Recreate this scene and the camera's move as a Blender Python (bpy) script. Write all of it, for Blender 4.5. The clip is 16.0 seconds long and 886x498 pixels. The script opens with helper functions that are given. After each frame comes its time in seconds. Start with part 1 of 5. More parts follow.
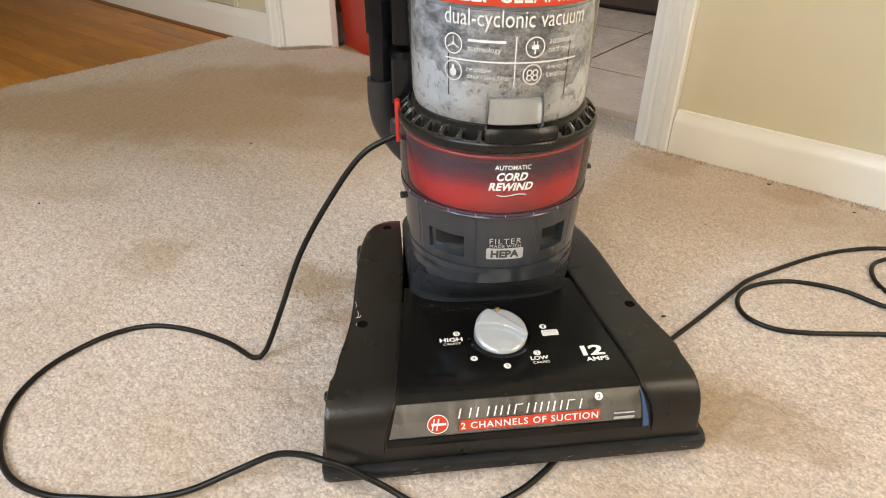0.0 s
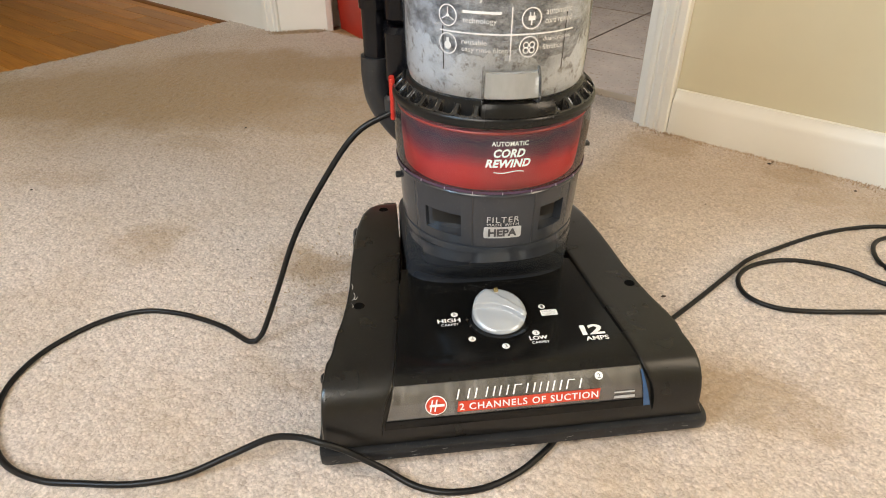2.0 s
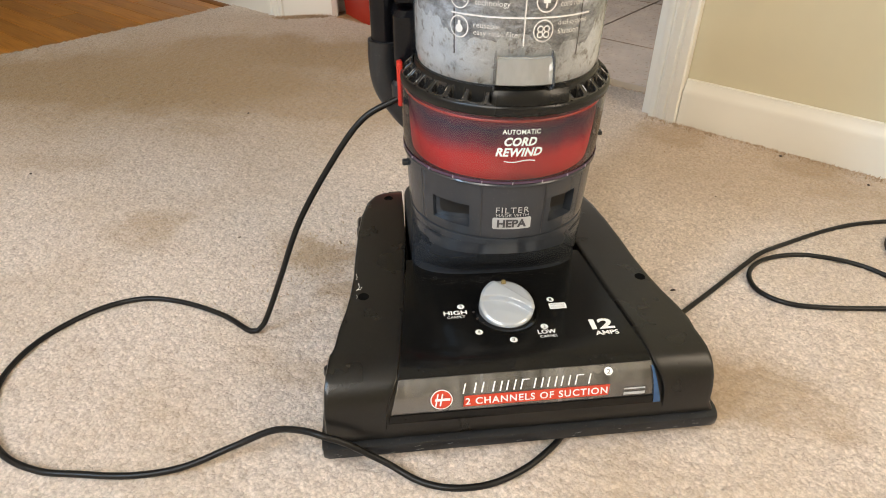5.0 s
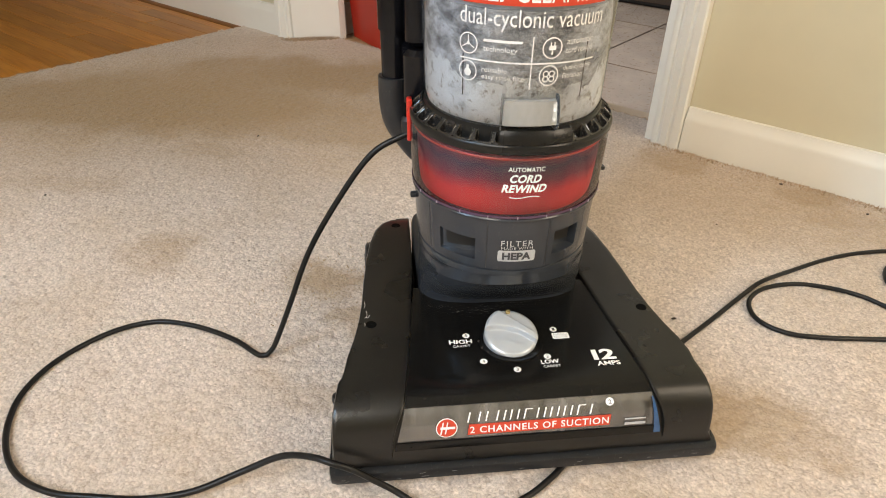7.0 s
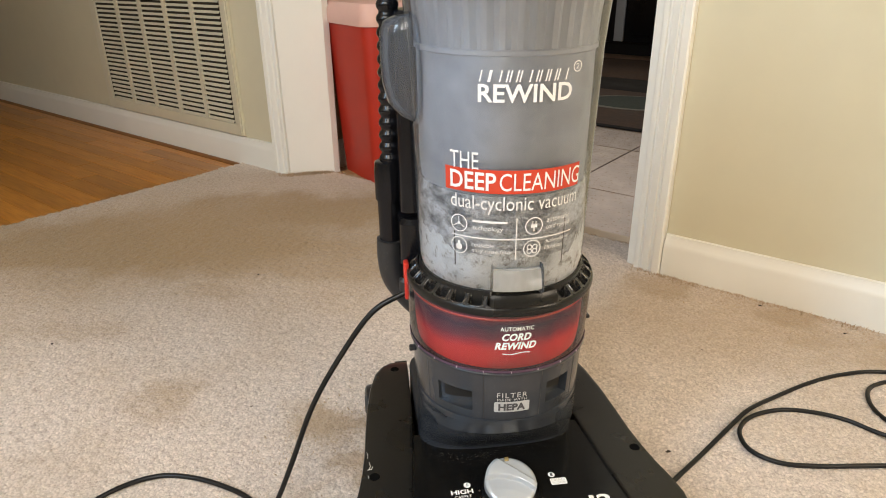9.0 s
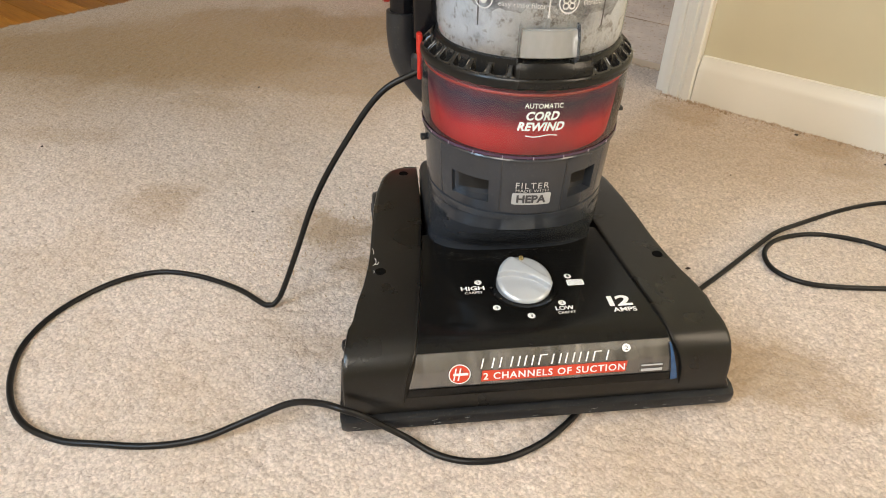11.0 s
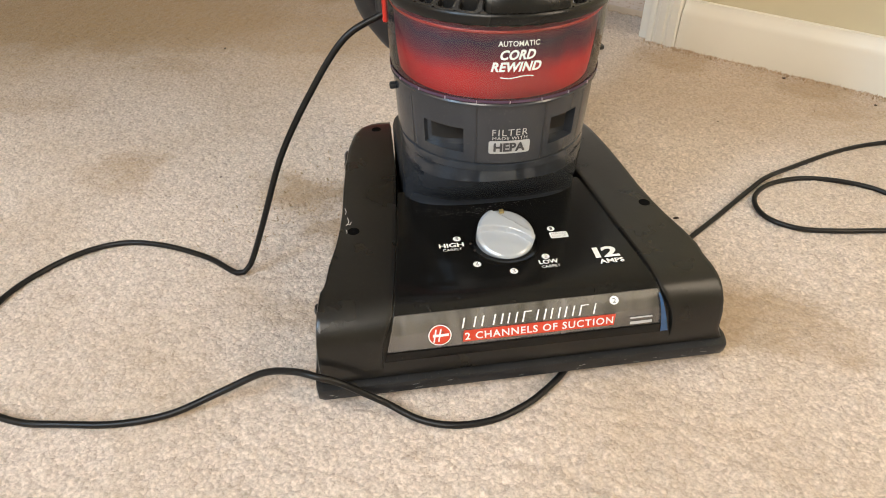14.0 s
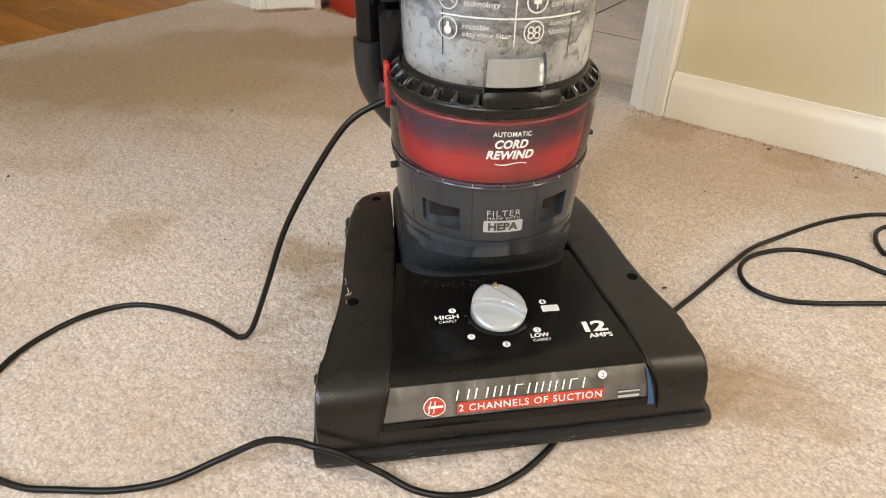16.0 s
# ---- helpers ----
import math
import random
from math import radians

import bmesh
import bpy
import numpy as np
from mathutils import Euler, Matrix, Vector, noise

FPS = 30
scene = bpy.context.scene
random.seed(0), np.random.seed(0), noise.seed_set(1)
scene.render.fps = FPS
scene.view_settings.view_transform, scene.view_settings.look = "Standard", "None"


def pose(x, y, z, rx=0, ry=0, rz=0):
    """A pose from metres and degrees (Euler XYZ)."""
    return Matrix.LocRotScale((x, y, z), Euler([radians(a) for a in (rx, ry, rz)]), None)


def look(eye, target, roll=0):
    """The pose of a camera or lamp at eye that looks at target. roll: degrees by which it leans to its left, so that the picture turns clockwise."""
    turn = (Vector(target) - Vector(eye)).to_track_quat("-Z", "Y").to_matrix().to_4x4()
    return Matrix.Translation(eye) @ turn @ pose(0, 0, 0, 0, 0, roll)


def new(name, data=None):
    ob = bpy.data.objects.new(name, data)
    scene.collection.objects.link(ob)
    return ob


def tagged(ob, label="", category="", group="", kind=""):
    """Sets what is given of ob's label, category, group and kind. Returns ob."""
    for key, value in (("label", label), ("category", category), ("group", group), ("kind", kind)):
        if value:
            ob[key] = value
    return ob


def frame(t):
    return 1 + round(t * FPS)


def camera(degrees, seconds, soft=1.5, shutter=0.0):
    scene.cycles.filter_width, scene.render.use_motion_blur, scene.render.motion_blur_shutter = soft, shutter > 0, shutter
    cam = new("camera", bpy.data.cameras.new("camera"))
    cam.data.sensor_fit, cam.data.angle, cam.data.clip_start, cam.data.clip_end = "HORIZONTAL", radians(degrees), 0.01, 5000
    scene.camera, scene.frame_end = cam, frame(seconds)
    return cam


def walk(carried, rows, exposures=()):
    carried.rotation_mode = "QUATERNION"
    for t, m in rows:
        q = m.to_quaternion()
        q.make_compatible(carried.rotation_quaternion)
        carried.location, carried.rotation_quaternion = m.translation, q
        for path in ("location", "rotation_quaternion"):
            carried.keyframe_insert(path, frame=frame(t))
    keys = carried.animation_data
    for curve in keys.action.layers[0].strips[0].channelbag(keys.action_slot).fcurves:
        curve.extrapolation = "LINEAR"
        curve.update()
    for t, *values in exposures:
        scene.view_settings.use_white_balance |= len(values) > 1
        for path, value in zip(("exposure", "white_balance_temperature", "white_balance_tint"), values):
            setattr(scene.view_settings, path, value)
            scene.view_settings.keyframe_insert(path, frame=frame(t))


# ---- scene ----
cam = camera(69.0, 16.0, soft=1.0)
PATH = [
    (0, (0.042, 0.048, 0.511), (0.005, 1.742, -0.553), 0.6),
    (0.5, (0.037, 0.047, 0.511), (-0.011, 1.747, -0.541), 0.7),
    (1, (0.039, 0.056, 0.507), (0.007, 1.743, -0.566), 0.3),
    (1.5, (0.042, 0.055, 0.504), (0.012, 1.735, -0.58), 0.3),
    (2, (0.044, 0.052, 0.499), (0.011, 1.725, -0.596), 0.1),
    (2.5, (0.045, 0.06, 0.496), (0.024, 1.716, -0.624), 0.2),
    (3, (0.037, 0.06, 0.497), (0.01, 1.718, -0.62), 0.7),
    (3.5, (0.032, 0.063, 0.498), (-0.004, 1.729, -0.608), 0.8),
    (5.8, (0.041, 0.068, 0.489), (0.003, 1.718, -0.641), 0.6),
    (6, (0.036, 0.07, 0.494), (-0.011, 1.721, -0.634), -0.1),
    (6.5, (0.034, 0.058, 0.499), (-0.019, 1.721, -0.612), 0.2),
    (7, (0.035, 0.06, 0.515), (-0.013, 1.738, -0.573), 1.1),
    (7.5, (0.027, 0.051, 0.563), (-0.01, 1.809, -0.39), 0.6),
    (8, (0.029, 0.05, 0.582), (0.002, 1.856, -0.277), 0.4),
    (8.5, (0.03, 0.049, 0.587), (0.004, 1.881, -0.216), 0.1),
    (9, (0.031, 0.044, 0.581), (0.003, 1.876, -0.221), -0.6),
    (9.5, (0.027, 0.051, 0.522), (-0.029, 1.759, -0.518), 0.1),
    (10, (0.034, 0.061, 0.501), (-0.036, 1.72, -0.614), -0.7),
    (10.2, (0.034, 0.07, 0.491), (-0.04, 1.709, -0.652), -1.1),
    (12.3, (0.005, 0.055, 0.484), (0.02, 1.649, -0.724), 5.6),
    (12.5, (0.013, 0.085, 0.467), (0.029, 1.663, -0.762), 1.9),
    (13, (0.022, 0.103, 0.461), (0.024, 1.65, -0.806), 1.1),
    (13.5, (0.029, 0.092, 0.471), (0.046, 1.65, -0.783), 0.2),
    (14, (0.035, 0.086, 0.459), (0.027, 1.641, -0.799), -0.4),
    (14.5, (0.034, 0.091, 0.461), (0.018, 1.646, -0.796), 0.3),
    (15, (0.033, 0.091, 0.462), (0.027, 1.652, -0.788), 0.6),
    (15.5, (0.033, 0.088, 0.473), (0.037, 1.671, -0.75), 1.0),
    (16, (0.035, 0.081, 0.496), (0.038, 1.719, -0.651), 0.7),
]
walk(cam, [(t, look(eye, target, roll)) for t, eye, target, roll in PATH])

# ---------------------------------------------------------------- world and light
EXPOSURE = -0.48
scene.view_settings.exposure = EXPOSURE
world = bpy.data.worlds.new("daylight")
scene.world = world
world.use_nodes = True
sky = world.node_tree.nodes.new("ShaderNodeTexSky")
sky.sky_type, sky.sun_disc, sky.sun_elevation, sky.sun_rotation = "NISHITA", False, radians(38), radians(200)
world.node_tree.links.new(sky.outputs[0], world.node_tree.nodes["Background"].inputs[0])
world.node_tree.nodes["Background"].inputs[1].default_value = 0.1

# The long wall with the doorway runs at this angle; (s, o): along it to the right, and through it away from the room.
WALL = Matrix.Translation((0.42, 1.289, 0)) @ Matrix.Rotation(radians(-37.2), 4, "Z")


def lamp_area(name, at_so, aim_so, size, power, color):
    data = bpy.data.lights.new(name, "AREA")
    data.shape, data.size, data.size_y, data.energy, data.color = "RECTANGLE", size[0], size[1], power, color
    ob = new(name, data)
    ob.matrix_world = look(WALL @ Vector(at_so), WALL @ Vector(aim_so))
    return ob


lamp_area("window_light_back", (0.70, -2.52, 1.68), (0.3, -0.5, 0.3), (0.8, 1.2), 43, (1.0, 0.93, 0.83))
lamp_area("window_light_narrow", (-0.18, -2.52, 1.5), (0.1, -0.5, 0.2), (0.30, 1.2), 37, (0.52, 0.75, 1.0))
# warm fill added on the left; no window is known there
lamp_area("window_light_left", (-0.95, -2.52, 1.5), (0.0, -0.6, 0.2), (0.9, 1.2), 9, (1.0, 0.66, 0.32))
# warm fill added to brighten the right side, without a known source
lamp_area("window_light_east", (1.92, -0.66, 1.35), (0.0, -0.75, 0.6), (0.5, 1.2), 28, (1.0, 0.82, 0.61))
lamp_area("window_light_kitchen", (-1.75, 4.12, 1.6), (-0.6, 0, 0.4), (1.2, 1.0), 20, (1.0, 0.86, 0.70))


# ---------------------------------------------------------------- materials
def material(name):
    m = bpy.data.materials.new(name)
    m.use_nodes = True
    t = m.node_tree
    return m, t, t.nodes["Principled BSDF"], t.links.new


def coords(t, scale=1.0, stretch=(1, 1, 1)):
    c = t.nodes.new("ShaderNodeTexCoord")
    mp = t.nodes.new("ShaderNodeMapping")
    mp.inputs["Scale"].default_value = [scale * k for k in stretch]
    t.links.new(c.outputs["Object"], mp.inputs[0])
    return mp.outputs[0]


def noise_of(t, vec, scale, detail=4.0, rough=0.55):
    n = t.nodes.new("ShaderNodeTexNoise")
    n.inputs["Scale"].default_value, n.inputs["Detail"].default_value, n.inputs["Roughness"].default_value = scale, detail, rough
    t.links.new(vec, n.inputs["Vector"])
    return n.outputs[0]


def ramp_of(t, fac, stops):
    r = t.nodes.new("ShaderNodeValToRGB")
    while len(r.color_ramp.elements) < len(stops):
        r.color_ramp.elements.new(0.5)
    for e, (p, c) in zip(r.color_ramp.elements, stops):
        e.position, e.color = p, (*c, 1)
    t.links.new(fac, r.inputs[0])
    return r.outputs[0]


def mixed(t, fac, a, b, mode="MIX"):
    n = t.nodes.new("ShaderNodeMix")
    n.data_type, n.blend_type = "RGBA", mode
    for sock, v in ((n.inputs[0], fac), (n.inputs[6], a), (n.inputs[7], b)):
        if isinstance(v, (int, float)):
            sock.default_value = v
        elif isinstance(v, tuple):
            sock.default_value = (*v, 1)
        else:
            t.links.new(v, sock)
    return n.outputs[2]


def bumped(t, bsdf, height, strength, distance):
    b = t.nodes.new("ShaderNodeBump")
    b.inputs["Strength"].default_value, b.inputs["Distance"].default_value = strength, distance
    t.links.new(height, b.inputs["Height"])
    t.links.new(b.outputs[0], bsdf.inputs["Normal"])


def spread(c, k):
    return tuple(min(1.0, v * k) for v in c)


def plain(name, color, rough=0.5, vary=0.12, scale=30.0, bump=0.0, metal=0.0, dust=0.0, coat=0.0, spec=0.5):
    """A painted or moulded surface: two scales of tone, roughness that wanders, fine relief, some dust."""
    m, t, p, link = material(name)
    v = coords(t)
    fine, wide = noise_of(t, v, scale), noise_of(t, v, scale * 0.12, 3.0)
    col = mixed(t, 0.5, ramp_of(t, fine, [(0.3, spread(color, 1 - vary)), (0.7, spread(color, 1 + vary))]),
                ramp_of(t, wide, [(0.3, spread(color, 1 - vary)), (0.7, spread(color, 1 + vary))]))
    if dust:
        specks = noise_of(t, v, 420.0, 3.0)
        f = ramp_of(t, specks, [(0.62, (0, 0, 0)), (0.74, (dust, dust, dust))])
        col = mixed(t, f, col, (0.42, 0.38, 0.33))
    link(col, p.inputs["Base Color"])
    r = ramp_of(t, wide, [(0.3, (rough * 0.85,) * 3), (0.7, (min(1, rough * 1.2),) * 3)])
    link(r, p.inputs["Roughness"])
    p.inputs["Metallic"].default_value = metal
    p.inputs["Coat Weight"].default_value = coat
    p.inputs["Specular IOR Level"].default_value = spec
    if bump:
        bumped(t, p, fine, bump, 0.002)
    return m


def carpet_material():
    m, t, p, link = material("carpet_pile")
    v = coords(t)
    tuft, mid, wide = noise_of(t, v, 280.0, 4.0, 0.7), noise_of(t, v, 55.0, 4.0, 0.65), noise_of(t, v, 3.2, 6.0, 0.62)
    cell = t.nodes.new("ShaderNodeTexVoronoi")
    cell.inputs["Scale"].default_value = 260.0
    link(v, cell.inputs["Vector"])
    col = ramp_of(t, tuft, [(0.30, (0.45, 0.385, 0.325)), (0.48, (0.642, 0.553, 0.485)), (0.66, (0.815, 0.705, 0.625))])
    # each tuft has a tone of its own
    tone = t.nodes.new("ShaderNodeSeparateColor")
    link(cell.outputs["Color"], tone.inputs[0])
    col = mixed(t, 1.0, col, ramp_of(t, tone.outputs[0], [(0.0, (0.80, 0.785, 0.78)), (0.35, (0.98, 0.98, 0.98)), (1.0, (1.09, 1.09, 1.09))]), "MULTIPLY")
    # shade in the pits between tufts is put into the colour
    col = mixed(t, ramp_of(t, cell.outputs["Distance"], [(0.45, (0, 0, 0)), (0.90, (0.30,) * 3)]), col, (0.30, 0.245, 0.215))
    col = mixed(t, ramp_of(t, mid, [(0.45, (0, 0, 0)), (0.78, (0.22,) * 3)]), col, (0.46, 0.375, 0.30))
    col = mixed(t, ramp_of(t, wide, [(0.47, (0, 0, 0)), (0.72, (0.50,) * 3)]), col, (0.46, 0.345, 0.225))
    spot = noise_of(t, v, 14.0, 2.0)
    col = mixed(t, ramp_of(t, spot, [(0.68, (0, 0, 0)), (0.80, (0.24,) * 3)]), col, (0.33, 0.235, 0.15))
    # old spills and other brown tints: soft rings and blots of their own outline, at (s, o, size, strength)
    # first two darken the far left; the last three run along the baseboard
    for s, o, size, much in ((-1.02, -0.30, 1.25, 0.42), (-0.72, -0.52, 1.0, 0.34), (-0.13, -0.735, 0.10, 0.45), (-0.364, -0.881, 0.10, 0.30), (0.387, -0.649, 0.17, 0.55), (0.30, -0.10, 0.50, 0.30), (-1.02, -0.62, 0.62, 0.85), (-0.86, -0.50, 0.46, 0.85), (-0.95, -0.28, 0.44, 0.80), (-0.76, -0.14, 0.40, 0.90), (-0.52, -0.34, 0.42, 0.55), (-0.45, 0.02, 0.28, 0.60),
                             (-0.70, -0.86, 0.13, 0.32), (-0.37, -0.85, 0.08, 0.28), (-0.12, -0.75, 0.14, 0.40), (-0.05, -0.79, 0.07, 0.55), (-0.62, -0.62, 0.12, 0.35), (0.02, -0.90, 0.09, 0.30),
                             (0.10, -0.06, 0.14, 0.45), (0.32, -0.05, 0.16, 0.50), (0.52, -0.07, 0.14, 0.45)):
        mp = t.nodes.new("ShaderNodeMapping")
        mp.vector_type = "TEXTURE"
        mp.inputs["Location"].default_value, mp.inputs["Scale"].default_value = (s, o, 0), (size, size * 0.50, 1)
        mp.inputs["Rotation"].default_value = (0, 0, radians(37))
        warp = t.nodes.new("ShaderNodeTexNoise")
        warp.inputs["Scale"].default_value, warp.inputs["Detail"].default_value = 9.0, 4.0
        add = t.nodes.new("ShaderNodeMix")
        add.data_type, add.blend_type = "RGBA", "LINEAR_LIGHT"
        add.inputs[0].default_value = 0.10
        link(v, warp.inputs["Vector"])
        link(v, add.inputs[6])
        link(warp.outputs[1], add.inputs[7])
        link(add.outputs[2], mp.inputs[0])
        g = t.nodes.new("ShaderNodeTexGradient")
        g.gradient_type = "QUADRATIC_SPHERE"
        link(mp.outputs[0], g.inputs[0])
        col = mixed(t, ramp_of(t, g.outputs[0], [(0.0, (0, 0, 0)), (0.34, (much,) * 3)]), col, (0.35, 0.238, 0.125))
    link(col, p.inputs["Base Color"])
    p.inputs["Roughness"].default_value = 0.95
    p.inputs["Sheen Weight"].default_value = 0.2
    p.inputs["Specular IOR Level"].default_value = 0.1
    up = t.nodes.new("ShaderNodeMath")
    up.operation = "SUBTRACT"
    link(tuft, up.inputs[0])
    link(cell.outputs["Distance"], up.inputs[1])
    bumped(t, p, up.outputs[0], 0.40, 0.0025)
    return m


def wood_material():
    m, t, p, link = material("oak_boards")
    info = t.nodes.new("ShaderNodeObjectInfo")
    v = coords(t, 1.0, (1.0, 14.0, 14.0))
    grain, band = noise_of(t, v, 9.0, 6.0, 0.65), noise_of(t, v, 2.2, 3.0)
    a = ramp_of(t, grain, [(0.3, (0.33, 0.122, 0.018)), (0.55, (0.56, 0.240, 0.040)), (0.8, (0.68, 0.34, 0.075))])
    b = ramp_of(t, band, [(0.3, (0.40, 0.155, 0.024)), (0.7, (0.63, 0.295, 0.055))])
    col = mixed(t, 0.45, a, b)
    tone = ramp_of(t, info.outputs["Random"], [(0.0, (0.72, 0.70, 0.68)), (1.0, (1.12, 1.08, 1.0))])
    link(mixed(t, 1.0, col, tone, "MULTIPLY"), p.inputs["Base Color"])
    p.inputs["Roughness"].default_value = 0.32
    bumped(t, p, grain, 0.12, 0.002)
    return m


def tile_material():
    m, t, p, link = material("slate_look_tile")
    info = t.nodes.new("ShaderNodeObjectInfo")
    v = coords(t)
    a, b = noise_of(t, v, 9.0, 6.0, 0.65), noise_of(t, v, 85.0, 6.0, 0.7)
    col = ramp_of(t, a, [(0.3, (0.21, 0.125, 0.078)), (0.55, (0.33, 0.215, 0.145)), (0.75, (0.45, 0.325, 0.23))])
    tone = ramp_of(t, info.outputs["Random"], [(0.0, (0.8, 0.78, 0.76)), (1.0, (1.1, 1.08, 1.05))])
    link(mixed(t, 1.0, col, tone, "MULTIPLY"), p.inputs["Base Color"])
    link(ramp_of(t, b, [(0.3, (0.20,) * 3), (0.7, (0.45,) * 3)]), p.inputs["Roughness"])
    p.inputs["Specular IOR Level"].default_value = 0.35
    bumped(t, p, b, 0.13, 0.002)
    return m


def clear_plastic(name, tint, haze, haze_color, rough=0.06, streak=0.0, ior=1.45, stretch=(1, 1, 0.35)):
    """Thin clear moulding with a film of dust: mostly see-through, some scatter, a gloss that grows at the rim."""
    m, t, p, link = material(name)
    out = t.nodes["Material Output"]
    t.nodes.remove(p)
    tr, gl, df = t.nodes.new("ShaderNodeBsdfTransparent"), t.nodes.new("ShaderNodeBsdfGlossy"), t.nodes.new("ShaderNodeBsdfDiffuse")
    tr.inputs[0].default_value = (*tint, 1)
    df.inputs[0].default_value = (*haze_color, 1)
    gl.inputs["Roughness"].default_value = rough
    fr = t.nodes.new("ShaderNodeFresnel")
    fr.inputs[0].default_value = ior
    a, b = t.nodes.new("ShaderNodeMixShader"), t.nodes.new("ShaderNodeMixShader")
    v = coords(t, 1.0, stretch)
    film = ramp_of(t, noise_of(t, v, 22.0, 5.0, 0.65), [(0.3, (haze * (1 - streak),) * 3), (0.72, (min(1, haze * (1 + streak)),) * 3)])
    link(film, a.inputs[0])
    link(tr.outputs[0], a.inputs[1])
    link(df.outputs[0], a.inputs[2])
    link(fr.outputs[0], b.inputs[0])
    link(a.outputs[0], b.inputs[1])
    link(gl.outputs[0], b.inputs[2])
    link(b.outputs[0], out.inputs[0])
    return m


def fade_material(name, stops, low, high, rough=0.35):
    """A moulding whose colour changes with height, the change broken up by noise."""
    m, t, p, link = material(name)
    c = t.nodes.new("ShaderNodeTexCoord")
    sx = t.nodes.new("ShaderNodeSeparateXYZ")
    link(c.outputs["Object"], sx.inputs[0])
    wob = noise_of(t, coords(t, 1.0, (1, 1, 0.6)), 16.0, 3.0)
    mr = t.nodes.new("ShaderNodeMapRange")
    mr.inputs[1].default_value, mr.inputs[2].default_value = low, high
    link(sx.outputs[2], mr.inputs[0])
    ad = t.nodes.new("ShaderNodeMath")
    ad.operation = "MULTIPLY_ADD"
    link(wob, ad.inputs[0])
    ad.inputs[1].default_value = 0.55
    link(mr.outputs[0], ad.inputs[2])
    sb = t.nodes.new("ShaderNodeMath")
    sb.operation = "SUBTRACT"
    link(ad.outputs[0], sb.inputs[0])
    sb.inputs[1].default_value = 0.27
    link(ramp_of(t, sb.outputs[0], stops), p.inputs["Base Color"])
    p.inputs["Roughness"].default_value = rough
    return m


def dust_material():
    m, t, p, link = material("trapped_dust")
    v = coords(t)
    a, b = noise_of(t, v, 30.0, 6.0, 0.7), noise_of(t, v, 110.0, 4.0, 0.7)
    col = ramp_of(t, a, [(0.34, (0.47, 0.50, 0.53)), (0.43, (0.77, 0.81, 0.86)), (0.54, (0.90, 0.94, 0.98))])
    col = mixed(t, ramp_of(t, b, [(0.55, (0, 0, 0)), (0.68, (0.85,) * 3)]), col, (0.20, 0.175, 0.155))
    link(col, p.inputs["Base Color"])
    p.inputs["Roughness"].default_value = 0.95
    bumped(t, p, a, 0.9, 0.01)
    return m


CARPET = carpet_material()
OAK = wood_material()
TILE = tile_material()
GROUT = plain("dark_grout", (0.06, 0.05, 0.045), 0.9, 0.2, 60)
WALL_PAINT = plain("cream_wall_paint", (0.625, 0.572, 0.415), 0.75, 0.03, 14, 0.08)
KITCHEN_PAINT = plain("tan_wall_paint", (0.50, 0.42, 0.28), 0.75, 0.04, 14, 0.08)
CEILING_PAINT = plain("white_ceiling_paint", (0.80, 0.79, 0.76), 0.9, 0.03, 40, 0.2)
TRIM_PAINT = plain("white_trim_paint", (0.80, 0.78, 0.72), 0.38, 0.03, 10, 0.05)
GRILLE_PAINT = plain("cream_enamel", (0.62, 0.57, 0.43), 0.45, 0.05, 20)
VENT_SHADE = plain("black_vent_shade", (0.012, 0.011, 0.010), 0.9, 0.2, 20)
SHOE_WOOD = plain("stained_oak_trim", (0.22, 0.09, 0.025), 0.4, 0.2, 30)
THRESH = plain("tan_wood_strip", (0.34, 0.22, 0.10), 0.4, 0.2, 30)
SATIN_BLACK = plain("satin_black_plastic", (0.008, 0.0076, 0.0068), 0.30, 0.2, 160, 0.03, dust=0.03, spec=0.5)
GLOSS_BLACK = plain("gloss_black_plastic", (0.006, 0.0058, 0.0055), 0.18, 0.2, 40, dust=0.025, spec=0.28)
RUBBER = plain("scuffed_black_bumper", (0.014, 0.015, 0.017), 0.33, 0.35, 50, 0.1, dust=0.08, spec=0.4)
CORD_BLACK = plain("black_cord_jacket", (0.008, 0.008, 0.0085), 0.36, 0.2, 90, 0.05, spec=0.32)
DARK_GREY = plain("dark_grey_plastic", (0.033, 0.038, 0.047), 0.20, 0.12, 40, dust=0.04, spec=0.6)
MID_GREY = plain("charcoal_plastic", (0.020, 0.021, 0.023), 0.42, 0.15, 60, 0.03, dust=0.10)
RING_BLACK = plain("black_ring_plastic", (0.010, 0.010, 0.0098), 0.26, 0.2, 60, dust=0.05, spec=0.32)
SLOT_DUST = plain("brown_dust_in_the_slots", (0.030, 0.018, 0.013), 0.95, 0.5, 260, 0.3)
SLOT_BLACK = plain("dusty_slot_plastic", (0.020, 0.019, 0.018), 0.20, 0.3, 120, dust=0.12, spec=0.7)
SCREW_BLACK = plain("black_screw_hole_shade", (0.002, 0.002, 0.002), 0.9, 0.2, 60, spec=0.1)
GRILLE_DARK = plain("brown_duct_shade", (0.030, 0.023, 0.014), 0.9, 0.2, 20)
SCUFF_GREY = plain("pale_scuff", (0.22, 0.22, 0.21), 0.7, 0.3, 200)
HOSE_BLACK = plain("black_hose_plastic", (0.006, 0.006, 0.0075), 0.16, 0.2, 60, spec=0.3)
KNOB_GREY = plain("silver_grey_plastic", (0.49, 0.525, 0.57), 0.22, 0.04, 60, metal=0.3)
RED_PLASTIC = plain("red_plastic", (0.62, 0.035, 0.02), 0.4, 0.06, 40)
BIN_RED = plain("faded_red_plastic", (0.42, 0.022, 0.008), 0.5, 0.12, 12, 0.05)
